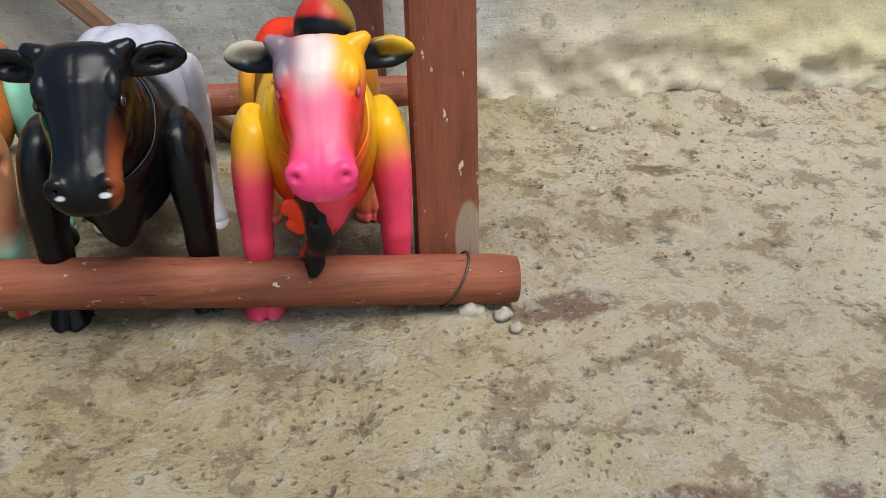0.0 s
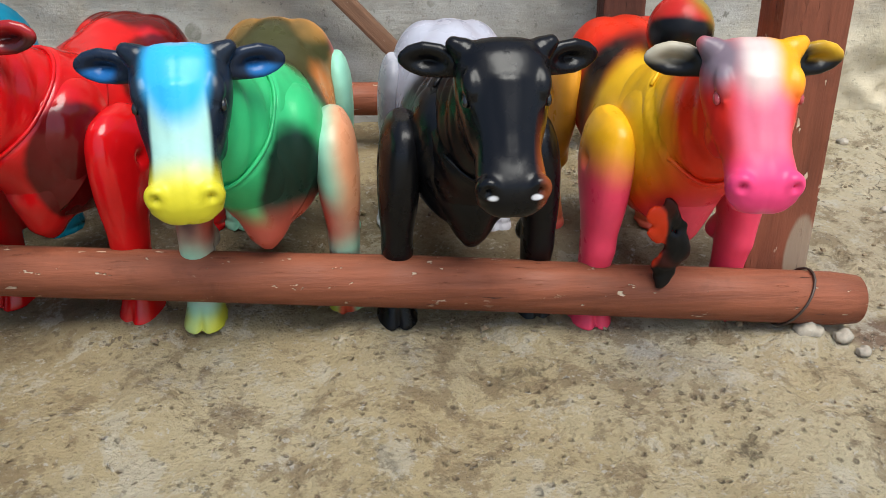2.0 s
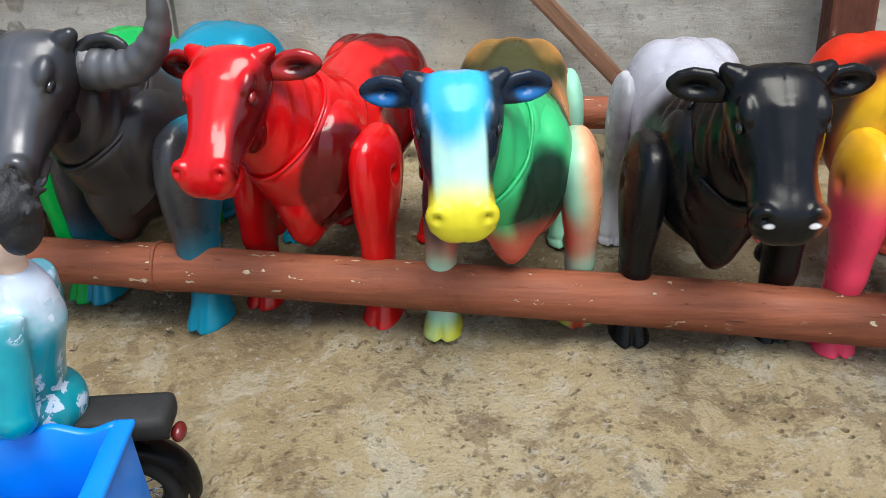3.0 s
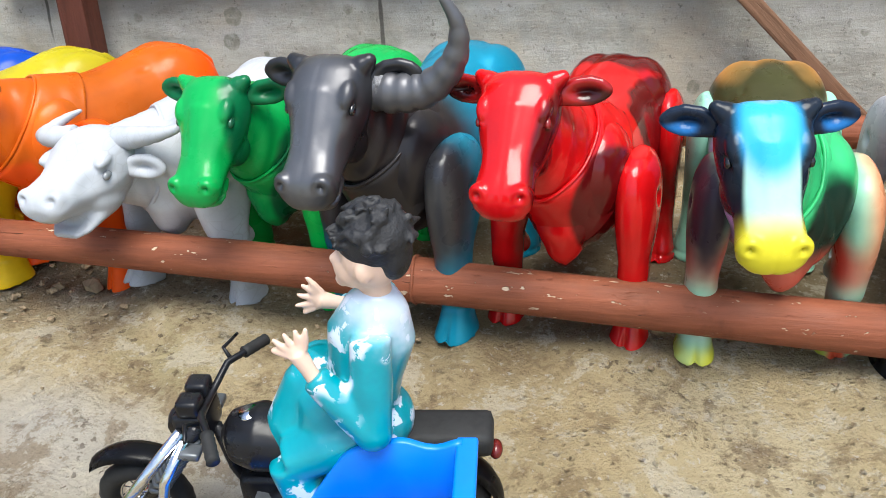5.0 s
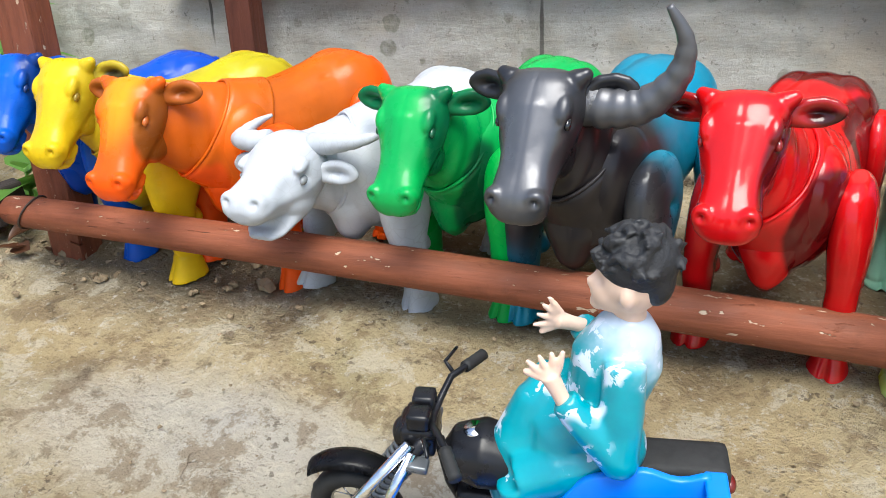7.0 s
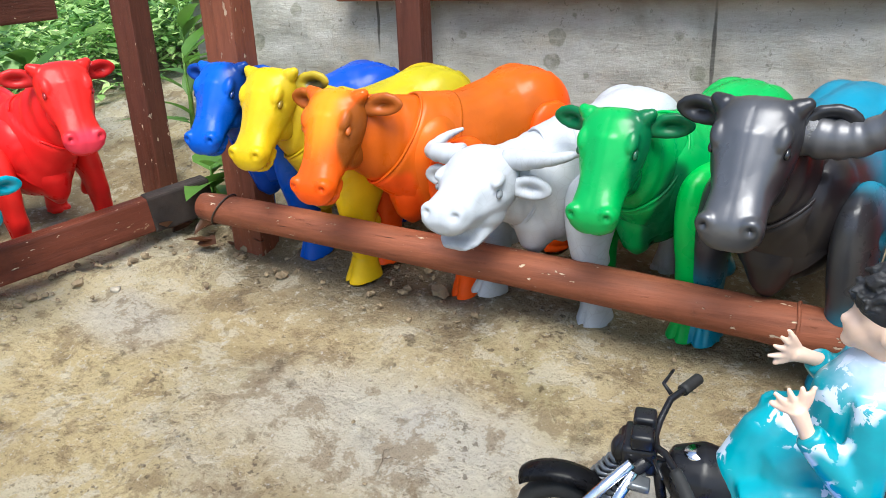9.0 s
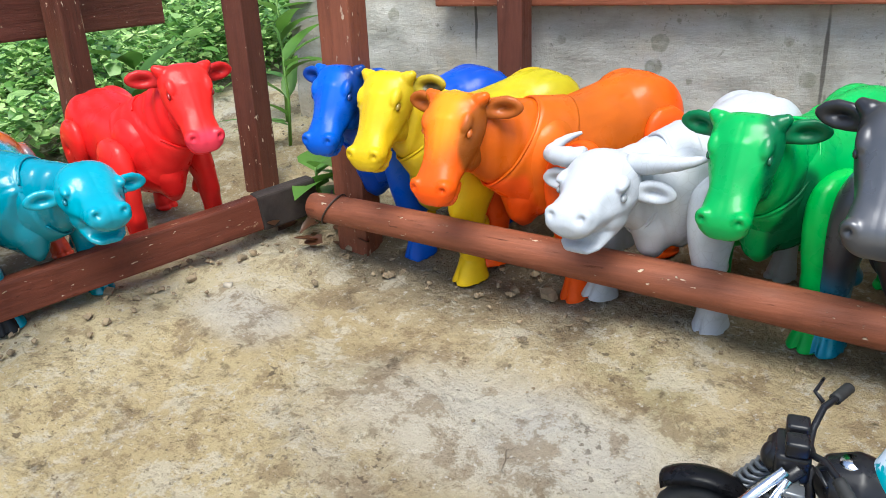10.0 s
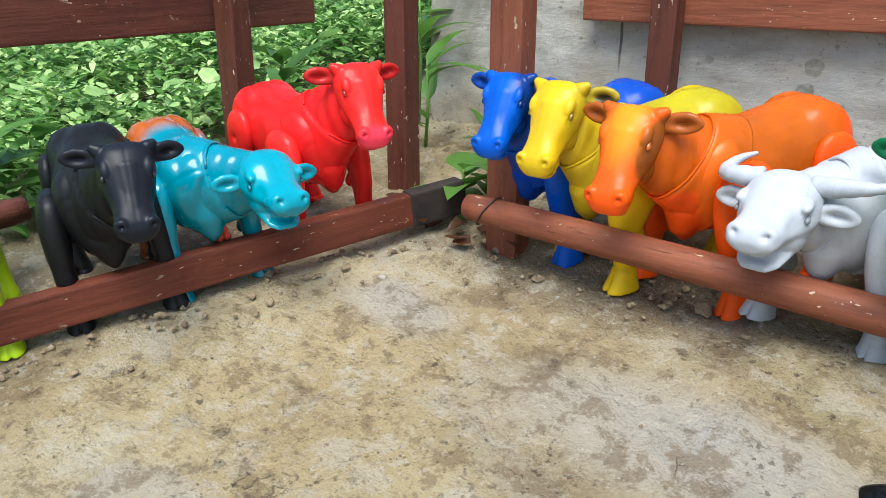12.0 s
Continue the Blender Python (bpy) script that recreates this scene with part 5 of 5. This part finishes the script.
    for way, r in (([(-0.03, 0, 0.11), (-0.035, 0, 0.07), (-0.05, 0, 0.03), (-0.12, 0, 0.028), (-0.185, 0.0, 0.037)], 0.004), ([(-0.1, 0, 0.095), (-0.15, 0, 0.09), (-0.22, 0, 0.09)], 0.006), ([(-0.15, 0, 0.09), (-0.185, 0.011, 0.037)], 0.004)):
        bm = bmesh.new()
        tube(bm, way, [r] * len(way), 10)
        part("frame_tube", bm, BLACK, b)
    bm = bmesh.new()
    tube(bm, [(-0.07, 0.022, 0.035), (-0.12, 0.024, 0.026), (-0.2, 0.024, 0.03)], [0.003, 0.005, 0.006], 12)
    part("exhaust", bm, CHROME, b)
    bm = bmesh.new()
    ball(bm, (-0.226, 0, 0.088), (0.005, 0.008, 0.006))
    part("tail_light", bm, plain("dark_red_lens", (0.12, 0.012, 0.01), 0.25), b, "dark red tail light")
    # sidecar tub: a floor, a swept inner wall, front, back and outer walls
    def top(x):
        t = min(1, max(0, (-0.075 - x) / 0.075))
        return 0.062 + 0.07 * t * t * (3 - 2 * t) + 0.003 * math.cos(x * 150) * t
    n = 30
    tub = None
    for name, y0, slope in (("side_wall", 0.036, 0.0), ("side_wall", 0.142, 0.0)):
        bm = bmesh.new()
        cols = []
        for k in range(n + 1):
            x = -0.035 - 0.172 * k / n
            hi = top(x) if y0 < 0.1 else top(x) * 0.9
            cols.append([bm.verts.new((x, y, z)) for y, z in ((y0, 0.022), (y0, hi - 0.001), (y0 + 0.001, hi), (y0 + 0.005, hi), (y0 + 0.006, hi - 0.001), (y0 + 0.004, 0.022))])
        for a, c in zip(cols, cols[1:]):
            for j in range(6):
                bm.faces.new((a[j], a[(j + 1) % 6], c[(j + 1) % 6], c[j]))
        bm.faces.new(cols[0])
        bm.faces.new(list(reversed(cols[-1])))
        bmesh.ops.recalc_face_normals(bm, faces=bm.faces)
        part(name, bm, BLUE, b, "moulded blue plastic side")
    for name, lo, hi in (("tub_floor", (-0.205, 0.041, 0.02), (-0.037, 0.142, 0.025)), ("front_wall", (-0.04, 0.041, 0.0255), (-0.034, 0.1415, 0.06)), ("back_wall", (-0.213, 0.036, 0.0255), (-0.2075, 0.147, 0.13)),
                         ("tub_seat", (-0.204, 0.0425, 0.0255), (-0.15, 0.141, 0.07)), ("step", (-0.149, 0.0425, 0.0255), (-0.11, 0.141, 0.034))):
        bm = bmesh.new()
        box(bm, lo, hi, 0.002)
        part(name, bm, BLUE, b)
    bm = bmesh.new()
    box(bm, (-0.217, 0.034, 0.128), (-0.203, 0.148, 0.133), 0.002)
    part("rim_lip", bm, BLUE, b)
    bm = bmesh.new()
    tube(bm, [(-0.047, 0.05, 0.06), (-0.047, 0.05, 0.066)], [0.0045, 0.0045], 14)
    part("peg", bm, BLUE, b)
    wheel(b, -0.16, 0.163, 0.026, 0.006)
    for x in (-0.07, -0.19):
        bm = bmesh.new()
        tube(bm, [(x, 0.0, 0.03), (x, 0.06, 0.028)], [0.003, 0.003], 8)
        part("strut", bm, BLACK, b)


def build_doll():
    """The seated doll: one mesh of clothes, hair, head and hands."""
    pieces = []
    bm = bmesh.new()
    tube(bm, [(-0.135, 0, 0.11), (-0.147, 0, 0.135), (-0.155, 0, 0.165), (-0.162, 0, 0.195), (-0.168, 0, 0.218), (-0.17, 0, 0.228)], [(0.022, 0.026), (0.026, 0.03), (0.025, 0.028), (0.029, 0.024), (0.02, 0.017), (0.011, 0.011)], 20)
    ball(bm, (-0.15, 0, 0.122), (0.034, 0.034, 0.024))
    for s, knee, foot in ((1, (-0.1, 0.026, 0.108), (-0.112, 0.03, 0.06)), (-1, (-0.122, -0.018, 0.163), (-0.108, -0.024, 0.08))):
        tube(bm, [(-0.15, s * 0.016, 0.12), tuple((a + b) / 2 for a, b in zip((-0.15, s * 0.016, 0.125), knee)), knee], [0.02, 0.02, 0.0165], 16)
        tube(bm, [knee, tuple((a + b) / 2 for a, b in zip(knee, foot)), foot], [0.016, 0.016, 0.012], 16)
    # the cloth between the knees falls straight down
    tube(bm, [(-0.126, -0.014, 0.168), (-0.12, -0.008, 0.15), (-0.114, 0.0, 0.12), (-0.112, 0.004, 0.09), (-0.113, 0.006, 0.066)], [(0.012, 0.012), (0.024, 0.02), (0.034, 0.024), (0.038, 0.024), (0.036, 0.02)], 20)
    tube(bm, [(-0.15, 0, 0.15), (-0.13, 0, 0.135), (-0.12, 0, 0.11)], [(0.026, 0.028), (0.03, 0.028), (0.032, 0.024)], 18)
    arms = (((-0.166, 0.024, 0.208), (-0.164, 0.042, 0.148), (-0.13, 0.034, 0.186), (-0.122, 0.032, 0.203)), ((-0.166, -0.024, 0.208), (-0.158, -0.038, 0.172), (-0.138, -0.028, 0.197), (-0.124, -0.026, 0.202)))
    for a, e, w, h in arms:
        tube(bm, [a, tuple((p + q) / 2 for p, q in zip(a, e)), e], [0.013, 0.0135, 0.012], 14)
        tube(bm, [e, tuple((p + q) / 2 for p, q in zip(e, w)), w], [0.0125, 0.0115, 0.0095], 14)
        ball(bm, e, (0.0125, 0.0125, 0.0125))
    pieces.append((fused(bm, 0.0022, 5), 0))
    bm = bmesh.new()
    ball(bm, (-0.168, 0, 0.254), (0.0205, 0.019, 0.0235))
    ball(bm, (-0.158, 0, 0.246), (0.014, 0.014, 0.016))
    ball(bm, (-0.1465, 0, 0.25), (0.005, 0.003, 0.004))
    ball(bm, (-0.15, 0, 0.236), (0.006, 0.007, 0.005))
    ball(bm, (-0.166, 0.0195, 0.25), (0.005, 0.003, 0.007))
    ball(bm, (-0.166, -0.0195, 0.25), (0.005, 0.003, 0.007))
    tube(bm, [(-0.169, 0, 0.222), (-0.167, 0, 0.24)], [0.0095, 0.0105], 14)
    pieces.append((fused(bm, 0.0017, 3, [((-0.149, 0.008, 0.256), (0.004, 0.005, 0.004), 0.0015), ((-0.149, -0.008, 0.256), (0.004, 0.005, 0.004), 0.0015)]), 1))
    bm = bmesh.new()
    for a, e, w, h in arms:
        wv, hv = Vector(w), Vector(h)
        way = (hv - wv).normalized()
        tube(bm, [wv - way * 0.004, wv + way * 0.005, hv], [0.0052, 0.005, 0.0062], 12)
        ball(bm, hv, (0.006, 0.004, 0.007))
        side = way.cross(Vector((0, 1, 0))).normalized()
        for k in range(5):
            d = (way + side * (k - 2) * 0.33 + Vector((0, 0.12, 0.05 * k))).normalized()
            tube(bm, [hv + side * (k - 2) * 0.0028, hv + side * (k - 2) * 0.0032 + d * 0.009, hv + side * (k - 2) * 0.0034 + d * (0.016 if k else 0.011)], [0.0026, 0.0024, 0.0014], 8)
    pieces.append((fused(bm, 0.0013, 2), 1))
    bm = bmesh.new()
    ball(bm, (-0.172, 0, 0.265), (0.0235, 0.0215, 0.02), (0, 12, 0), 4)
    ball(bm, (-0.182, 0, 0.255), (0.0115, 0.0185, 0.018), sub=3)
    bm.verts.ensure_lookup_table()
    rnd = random.Random(4)
    for k in range(46):
        a, e = rnd.uniform(0, math.tau), rnd.uniform(-0.1, 1.4)
        c = Vector((math.cos(a) * math.cos(e), math.sin(a) * math.cos(e), math.sin(e)))
        p = Vector((-0.172 + 0.0215 * c.x, 0.0197 * c.y, 0.266 + 0.0185 * c.z))
        t = Vector((rnd.uniform(-1, 1), rnd.uniform(-1, 1), rnd.uniform(-0.4, 0.6))).normalized()
        tube(bm, [p - t * 0.005, p + c * 0.0025, p + t * 0.007 + c * 0.002], [0.0022, 0.003, 0.0012], 7)
    pieces.append((fused(bm, 0.0013, 1), 2))
    verts, faces, mats, base = [], [], [], 0
    for me, slot in pieces:
        verts += [tuple(v.co) for v in me.vertices]
        faces += [[base + i for i in p.vertices] for p in me.polygons]
        mats += [slot] * len(me.polygons)
        base = len(verts)
    me = bpy.data.meshes.new("doll")
    me.from_pydata(verts, [], faces)
    for m in (CLOTH, SKIN, HAIR):
        me.materials.append(m)
    me.polygons.foreach_set("material_index", mats)
    me.shade_smooth()
    ob = new("doll", me)
    ob.matrix_basis = BIKE @ Matrix.Translation((0.012, 0, -0.004))
    tagged(ob, "seated plastic doll in worn teal clothes on the motorcycle", "doll")


build_bike()
build_doll()

# ---- plants, litter and stones ----


def leaf_shape(bm, base, way, up, length, width, fold=0.25, droop=0.4, steps=5, wave=0.0):
    """One leaf: a pointed blade that bends over, folded along its middle."""
    way, up = way.normalized(), up.normalized()
    side = way.cross(up).normalized()
    rows = []
    for i in range(steps + 1):
        t = i / steps
        c = base + way * length * t - up * (droop * length * t * t)
        w = width * math.sin(math.pi * min(1, 0.06 + 0.94 * t) ** 0.75) * (1 + wave * math.sin(9 * t))
        rows.append([bm.verts.new(c - side * w + up * w * fold), bm.verts.new(c), bm.verts.new(c + side * w + up * w * fold)] if 0 < i < steps else [bm.verts.new(c)])
    for a, b in zip(rows, rows[1:]):
        if len(a) == 1:
            bm.faces.new((a[0], b[1], b[0])), bm.faces.new((a[0], b[2], b[1]))
        elif len(b) == 1:
            bm.faces.new((a[0], a[1], b[0])), bm.faces.new((a[1], a[2], b[0]))
        else:
            bm.faces.new((a[0], a[1], b[1], b[0])), bm.faces.new((a[1], a[2], b[2], b[1]))


def weed(x, y, size, leaves, label, seed, tall=1.0, lift=0.0, wide=1.0):
    r = random.Random(seed)
    root = thing("weed", label, "weed", Matrix.Translation((x, y, float(height(x, y)) + lift)), "weeds by the fence")
    bm = bmesh.new()
    tube(bm, [(0, 0, -0.005), (0.004, 0.003, size * 0.35 * tall), (0.0, 0.006, size * 0.7 * tall)], [0.003, 0.0025, 0.0015], 8)
    part("stem", bm, WEED, root)
    for k in range(leaves):
        a = k * 2.4 + r.uniform(-0.4, 0.4)
        z = size * tall * r.uniform(0.08, 0.7)
        bm = bmesh.new()
        leaf_shape(bm, Vector((0.002, 0.003, z)), Vector((math.cos(a), math.sin(a), r.uniform(0.3, 1.2))), Vector((-math.cos(a) * 0.6, -math.sin(a) * 0.6, 1)), size * r.uniform(0.5, 0.85), size * wide * r.uniform(0.08, 0.14), 0.3, r.uniform(0.2, 0.7), 7, 0.12)
        part("leaf", bm, WEED, root)


weed(-1.165, 0.648, 0.135, 8, "broad-leaved green weed at the corner posts", 3, 0.75, wide=1.35)
weed(-1.145, 0.69, 0.085, 7, "leafy green weed against the fence corner", 8, 0.8)
weed(-1.36, 0.83, 0.15, 8, "slender green weed beside the wall", 5, 1.3, wide=0.6)
weed(-1.45, 0.93, 0.2, 9, "tall slender green weed at the wall's end", 11, 1.5, wide=0.55)
weed(-1.27, 0.86, 0.07, 7, "low green weed at the foot of the wall", 15)
weed(-1.6, 0.75, 0.2, 9, "green weed behind the side pen", 21)
weed(-1.7, 0.3, 0.2, 9, "green weed behind the side pen", 22)
weed(-1.75, 0.1, 0.24, 9, "green weed behind the side pen", 25)


def undergrowth():
    """The mass of small plants behind the side pen."""
    r = np.random.default_rng(7)
    n = 290000
    d = r.random(n) ** 1.15
    x = -1.66 - 3.4 * d
    y = r.uniform(-1.0, 2.4, n) * (1 + 0.6 * d)
    clump = 0.5 * np.sin(5.3 * x + 2.1 * np.sin(3.7 * y)) + 0.5 * np.sin(6.1 * y + 1.7 * np.sin(4.3 * x)) + 0.35 * np.sin(17 * x + 3 * y) * np.sin(15 * y - 4 * x)
    keep = (r.random(n) < np.clip(0.6 + 0.6 * clump, 0.2, 1.0)) & ~((x > -1.72) & (r.random(n) < 0.5)) & ~((y > 0.9) & (x > -1.5))
    d, x, y, clump = d[keep], x[keep], y[keep], clump[keep]
    n = len(x)
    top = (0.04 + 0.15 * np.clip(clump + 0.45, 0, 2)) * (1 + 1.9 * d)
    z = height(x, y) + top * r.random(n) ** 0.6
    size = r.uniform(0.009, 0.027, n) * (1 + 1.0 * d) * np.where(r.random(n) < 0.04, 2.2, 1)
    wide = size * r.uniform(0.2, 0.42, n)
    a, tilt = r.uniform(0, math.tau, n), r.uniform(-0.5, 0.9, n)
    way = np.stack([np.cos(a) * np.cos(tilt), np.sin(a) * np.cos(tilt), np.sin(tilt)], -1) * size[:, None]
    side = np.stack([-np.sin(a), np.cos(a), r.uniform(-0.5, 0.5, n)], -1) * wide[:, None]
    p = np.stack([x, y, z], -1)
    down = np.array([0, 0, 1.0])
    sag = down * size[:, None]
    verts = np.stack([p, p + way * 0.28 + side - sag * 0.02, p + way * 0.28 - side - sag * 0.02, p + way * 0.66 + side * 0.8 - sag * 0.1, p + way * 0.66 - side * 0.8 - sag * 0.1, p + way - sag * 0.28], 1).reshape(-1, 3)
    base = (np.arange(n) * 6)[:, None, None]
    faces = (base + np.array([[0, 2, 1], [1, 2, 4], [1, 4, 3], [3, 4, 5]])[None]).reshape(-1, 3)
    me = bpy.data.meshes.new("undergrowth")
    me.from_pydata(verts.tolist(), [], faces.tolist())
    me.materials.append(LEAF)
    tagged(new("undergrowth", me), "dense sunlit green undergrowth beyond the pen", "undergrowth", kind="stuff")
    verts, faces = [], []
    bm = bmesh.new()
    for k in range(60):
        x, y = r.uniform(-5, -2.3), r.uniform(-1.2, 3.4)
        z = float(height(x, y))
        lean = Vector((r.uniform(-0.25, 0.25), r.uniform(-0.25, 0.25), 1)) * r.uniform(0.3, 0.8)
        tube(bm, [Vector((x, y, z)), Vector((x, y, z)) + lean * 0.5, Vector((x, y, z)) + lean], [0.008, 0.007, 0.004], 6)
    me = bpy.data.meshes.new("stems")
    bm.to_mesh(me)
    bm.free()
    me.materials.append(plain("pale_stem", (0.3, 0.26, 0.19), 0.8))
    tagged(new("stems", me), "pale bare stems among the undergrowth", "stems", kind="stuff")


undergrowth()


def trunk(x, y, tall, r0, lean, material, label, name, category):
    z = float(height(x, y))
    bm = bmesh.new()
    pts = [Vector((x, y, z - 0.02)) + Vector((lean[0], lean[1], 1)) * tall * k / 10 + Vector((0, 0.25 * r0 * math.sin(1.7 * k + x), 0)) for k in range(11)]
    tube(bm, pts, [r0 * (1.25 - 0.06 * k) for k in range(11)], 12)
    tagged(part(name, bm, material, None), label, category, "stems beyond the pen")


BARK = plain("dark_bark", (0.07, 0.05, 0.035), 0.9, vary=0.5, scale=18, bump=0.8)
PALE = plain("pale_pole", (0.42, 0.37, 0.29), 0.8, vary=0.25, scale=30, bump=0.4)
for x, y, tall, r0 in ((-4.6, 1.72, 1.6, 0.05), (-4.9, 2.2, 1.7, 0.035), (-4.5, 2.5, 1.5, 0.06), (-4.8, 3.0, 1.6, 0.04), (-4.4, 1.2, 1.5, 0.045), (-3.9, 3.1, 1.5, 0.07)):
    trunk(x, y, tall, r0, (0.05, 0.03), BARK, "dark slender tree trunk behind the undergrowth", "tree_trunk", "tree trunk")
trunk(-3.2, 1.42, 0.6, 0.009, (0, -0.12), PALE, "pale bare pole leaning in the undergrowth", "pole", "pole")
trunk(-3.2, 1.18, 0.62, 0.008, (0, 0.42), PALE, "pale bare pole leaning in the undergrowth", "pole", "pole")
r = random.Random(12)
for k in range(26):
    bm = bmesh.new()
    leaf_shape(bm, Vector((0, 0, 0)), Vector((1, 0, 0.1)), Vector((0, 0, 1)), r.uniform(0.025, 0.045), r.uniform(0.007, 0.012), r.uniform(0.3, 0.8), r.uniform(-0.3, 0.3), 6, 0.15)
    x, y = r.uniform(-1.26, -1.07), r.uniform(0.575, 0.68)
    ob = part("dry_leaf", bm, DRY, None)
    ob.matrix_basis = Matrix.Translation((x, y, float(height(x, y)) + 0.006 + 0.004 * (k % 3))) @ pose(0, 0, 0, r.uniform(-25, 25), r.uniform(-15, 15), r.uniform(0, 360))
    tagged(ob, "curled brown dry leaf on the ground", "leaf", "dry leaves in the corner")


def stones():
    r = random.Random(31)
    bm = bmesh.new()
    for k in range(1150):
        if k >= 900:
            t = r.random()
            if k % 2:
                x, y = LEFT_A.x + (LEFT_B.x - LEFT_A.x) * t + r.gauss(0.02, 0.03), LEFT_A.y + (LEFT_B.y - LEFT_A.y) * t + r.gauss(0, 0.02)
            else:
                x, y = r.uniform(-1.2, -0.7), r.gauss(0.6, 0.035)
            s = abs(r.gauss(0.0, 0.0024)) + 0.0012
        elif k % 3:
            x, y, s = r.uniform(-1.3, 0.6), r.uniform(0.5, 0.9), r.uniform(0.0008, 0.003)
        else:
            x, y, s = r.uniform(-1.45, 0.7), r.uniform(0.1, 0.9), r.uniform(0.0007, 0.002)
        vs = ball(bm, (x, y, float(height(x, y)) + s * 0.3), (s * r.uniform(0.7, 1.4), s * r.uniform(0.7, 1.4), s * 0.7), (0, 0, r.uniform(0, 180)), 1)
        for v in vs:
            v.co += Vector((r.uniform(-1, 1), r.uniform(-1, 1), r.uniform(-1, 1))) * s * 0.33
    me = bpy.data.meshes.new("grit")
    bm.to_mesh(me)
    bm.free()
    me.materials.append(CLAY)
    tagged(new("grit", me), "clods of earth and grit scattered on the yard", "grit", kind="stuff")
    for x, y, s in ((0.19, 0.53, 0.011), (0.215, 0.522, 0.008), (0.222, 0.505, 0.006), (0.3, 0.6, 0.006), (-1.155, 0.473, 0.006), (0.62, 0.87, 0.007), (0.5, 0.86, 0.005), (0.4, 0.88, 0.006), (0.36, 0.72, 0.004), (0.55, 0.8, 0.004)):
        bm = bmesh.new()
        ball(bm, (0, 0, 0), (s, s * 0.8, s * 0.65), sub=3)
        for v in bm.verts:
            v.co += v.normal * s * 0.35 * noise.fractal(v.co * (1.2 / s) + Vector((x * 9, y * 9, 0)), 0.9, 2, 3)
        ob = part("pebble", bm, STONE, None)
        ob.matrix_basis = Matrix.Translation((x, y, float(height(x, y)) + s * 0.35)) @ pose(0, 0, 0, 0, 0, x * 900)
        tagged(ob, "pale rough pebble lying on the ground", "stone", "pebbles on the yard")


stones()
# wire bound round the rail ends
for x, y, z in ((-1.066, 0.5615, 0.0822), (0.18, 0.5418, 0.009)):
    bm = bmesh.new()
    tube(bm, [(x + 0.012 * math.sin(a / 10) , y + (0.0176 if x < 0 else 0.0212) * math.cos(a / 10), z + (0.0176 if x < 0 else 0.0212) * math.sin(a / 10)) for a in range(0, 64, 3)], [0.0011] * 22, 6)
    ob = part("binding_wire", bm, WIRE, None)
    tagged(ob, "thin dark wire bound round the rail end", "wire", "binding wires")
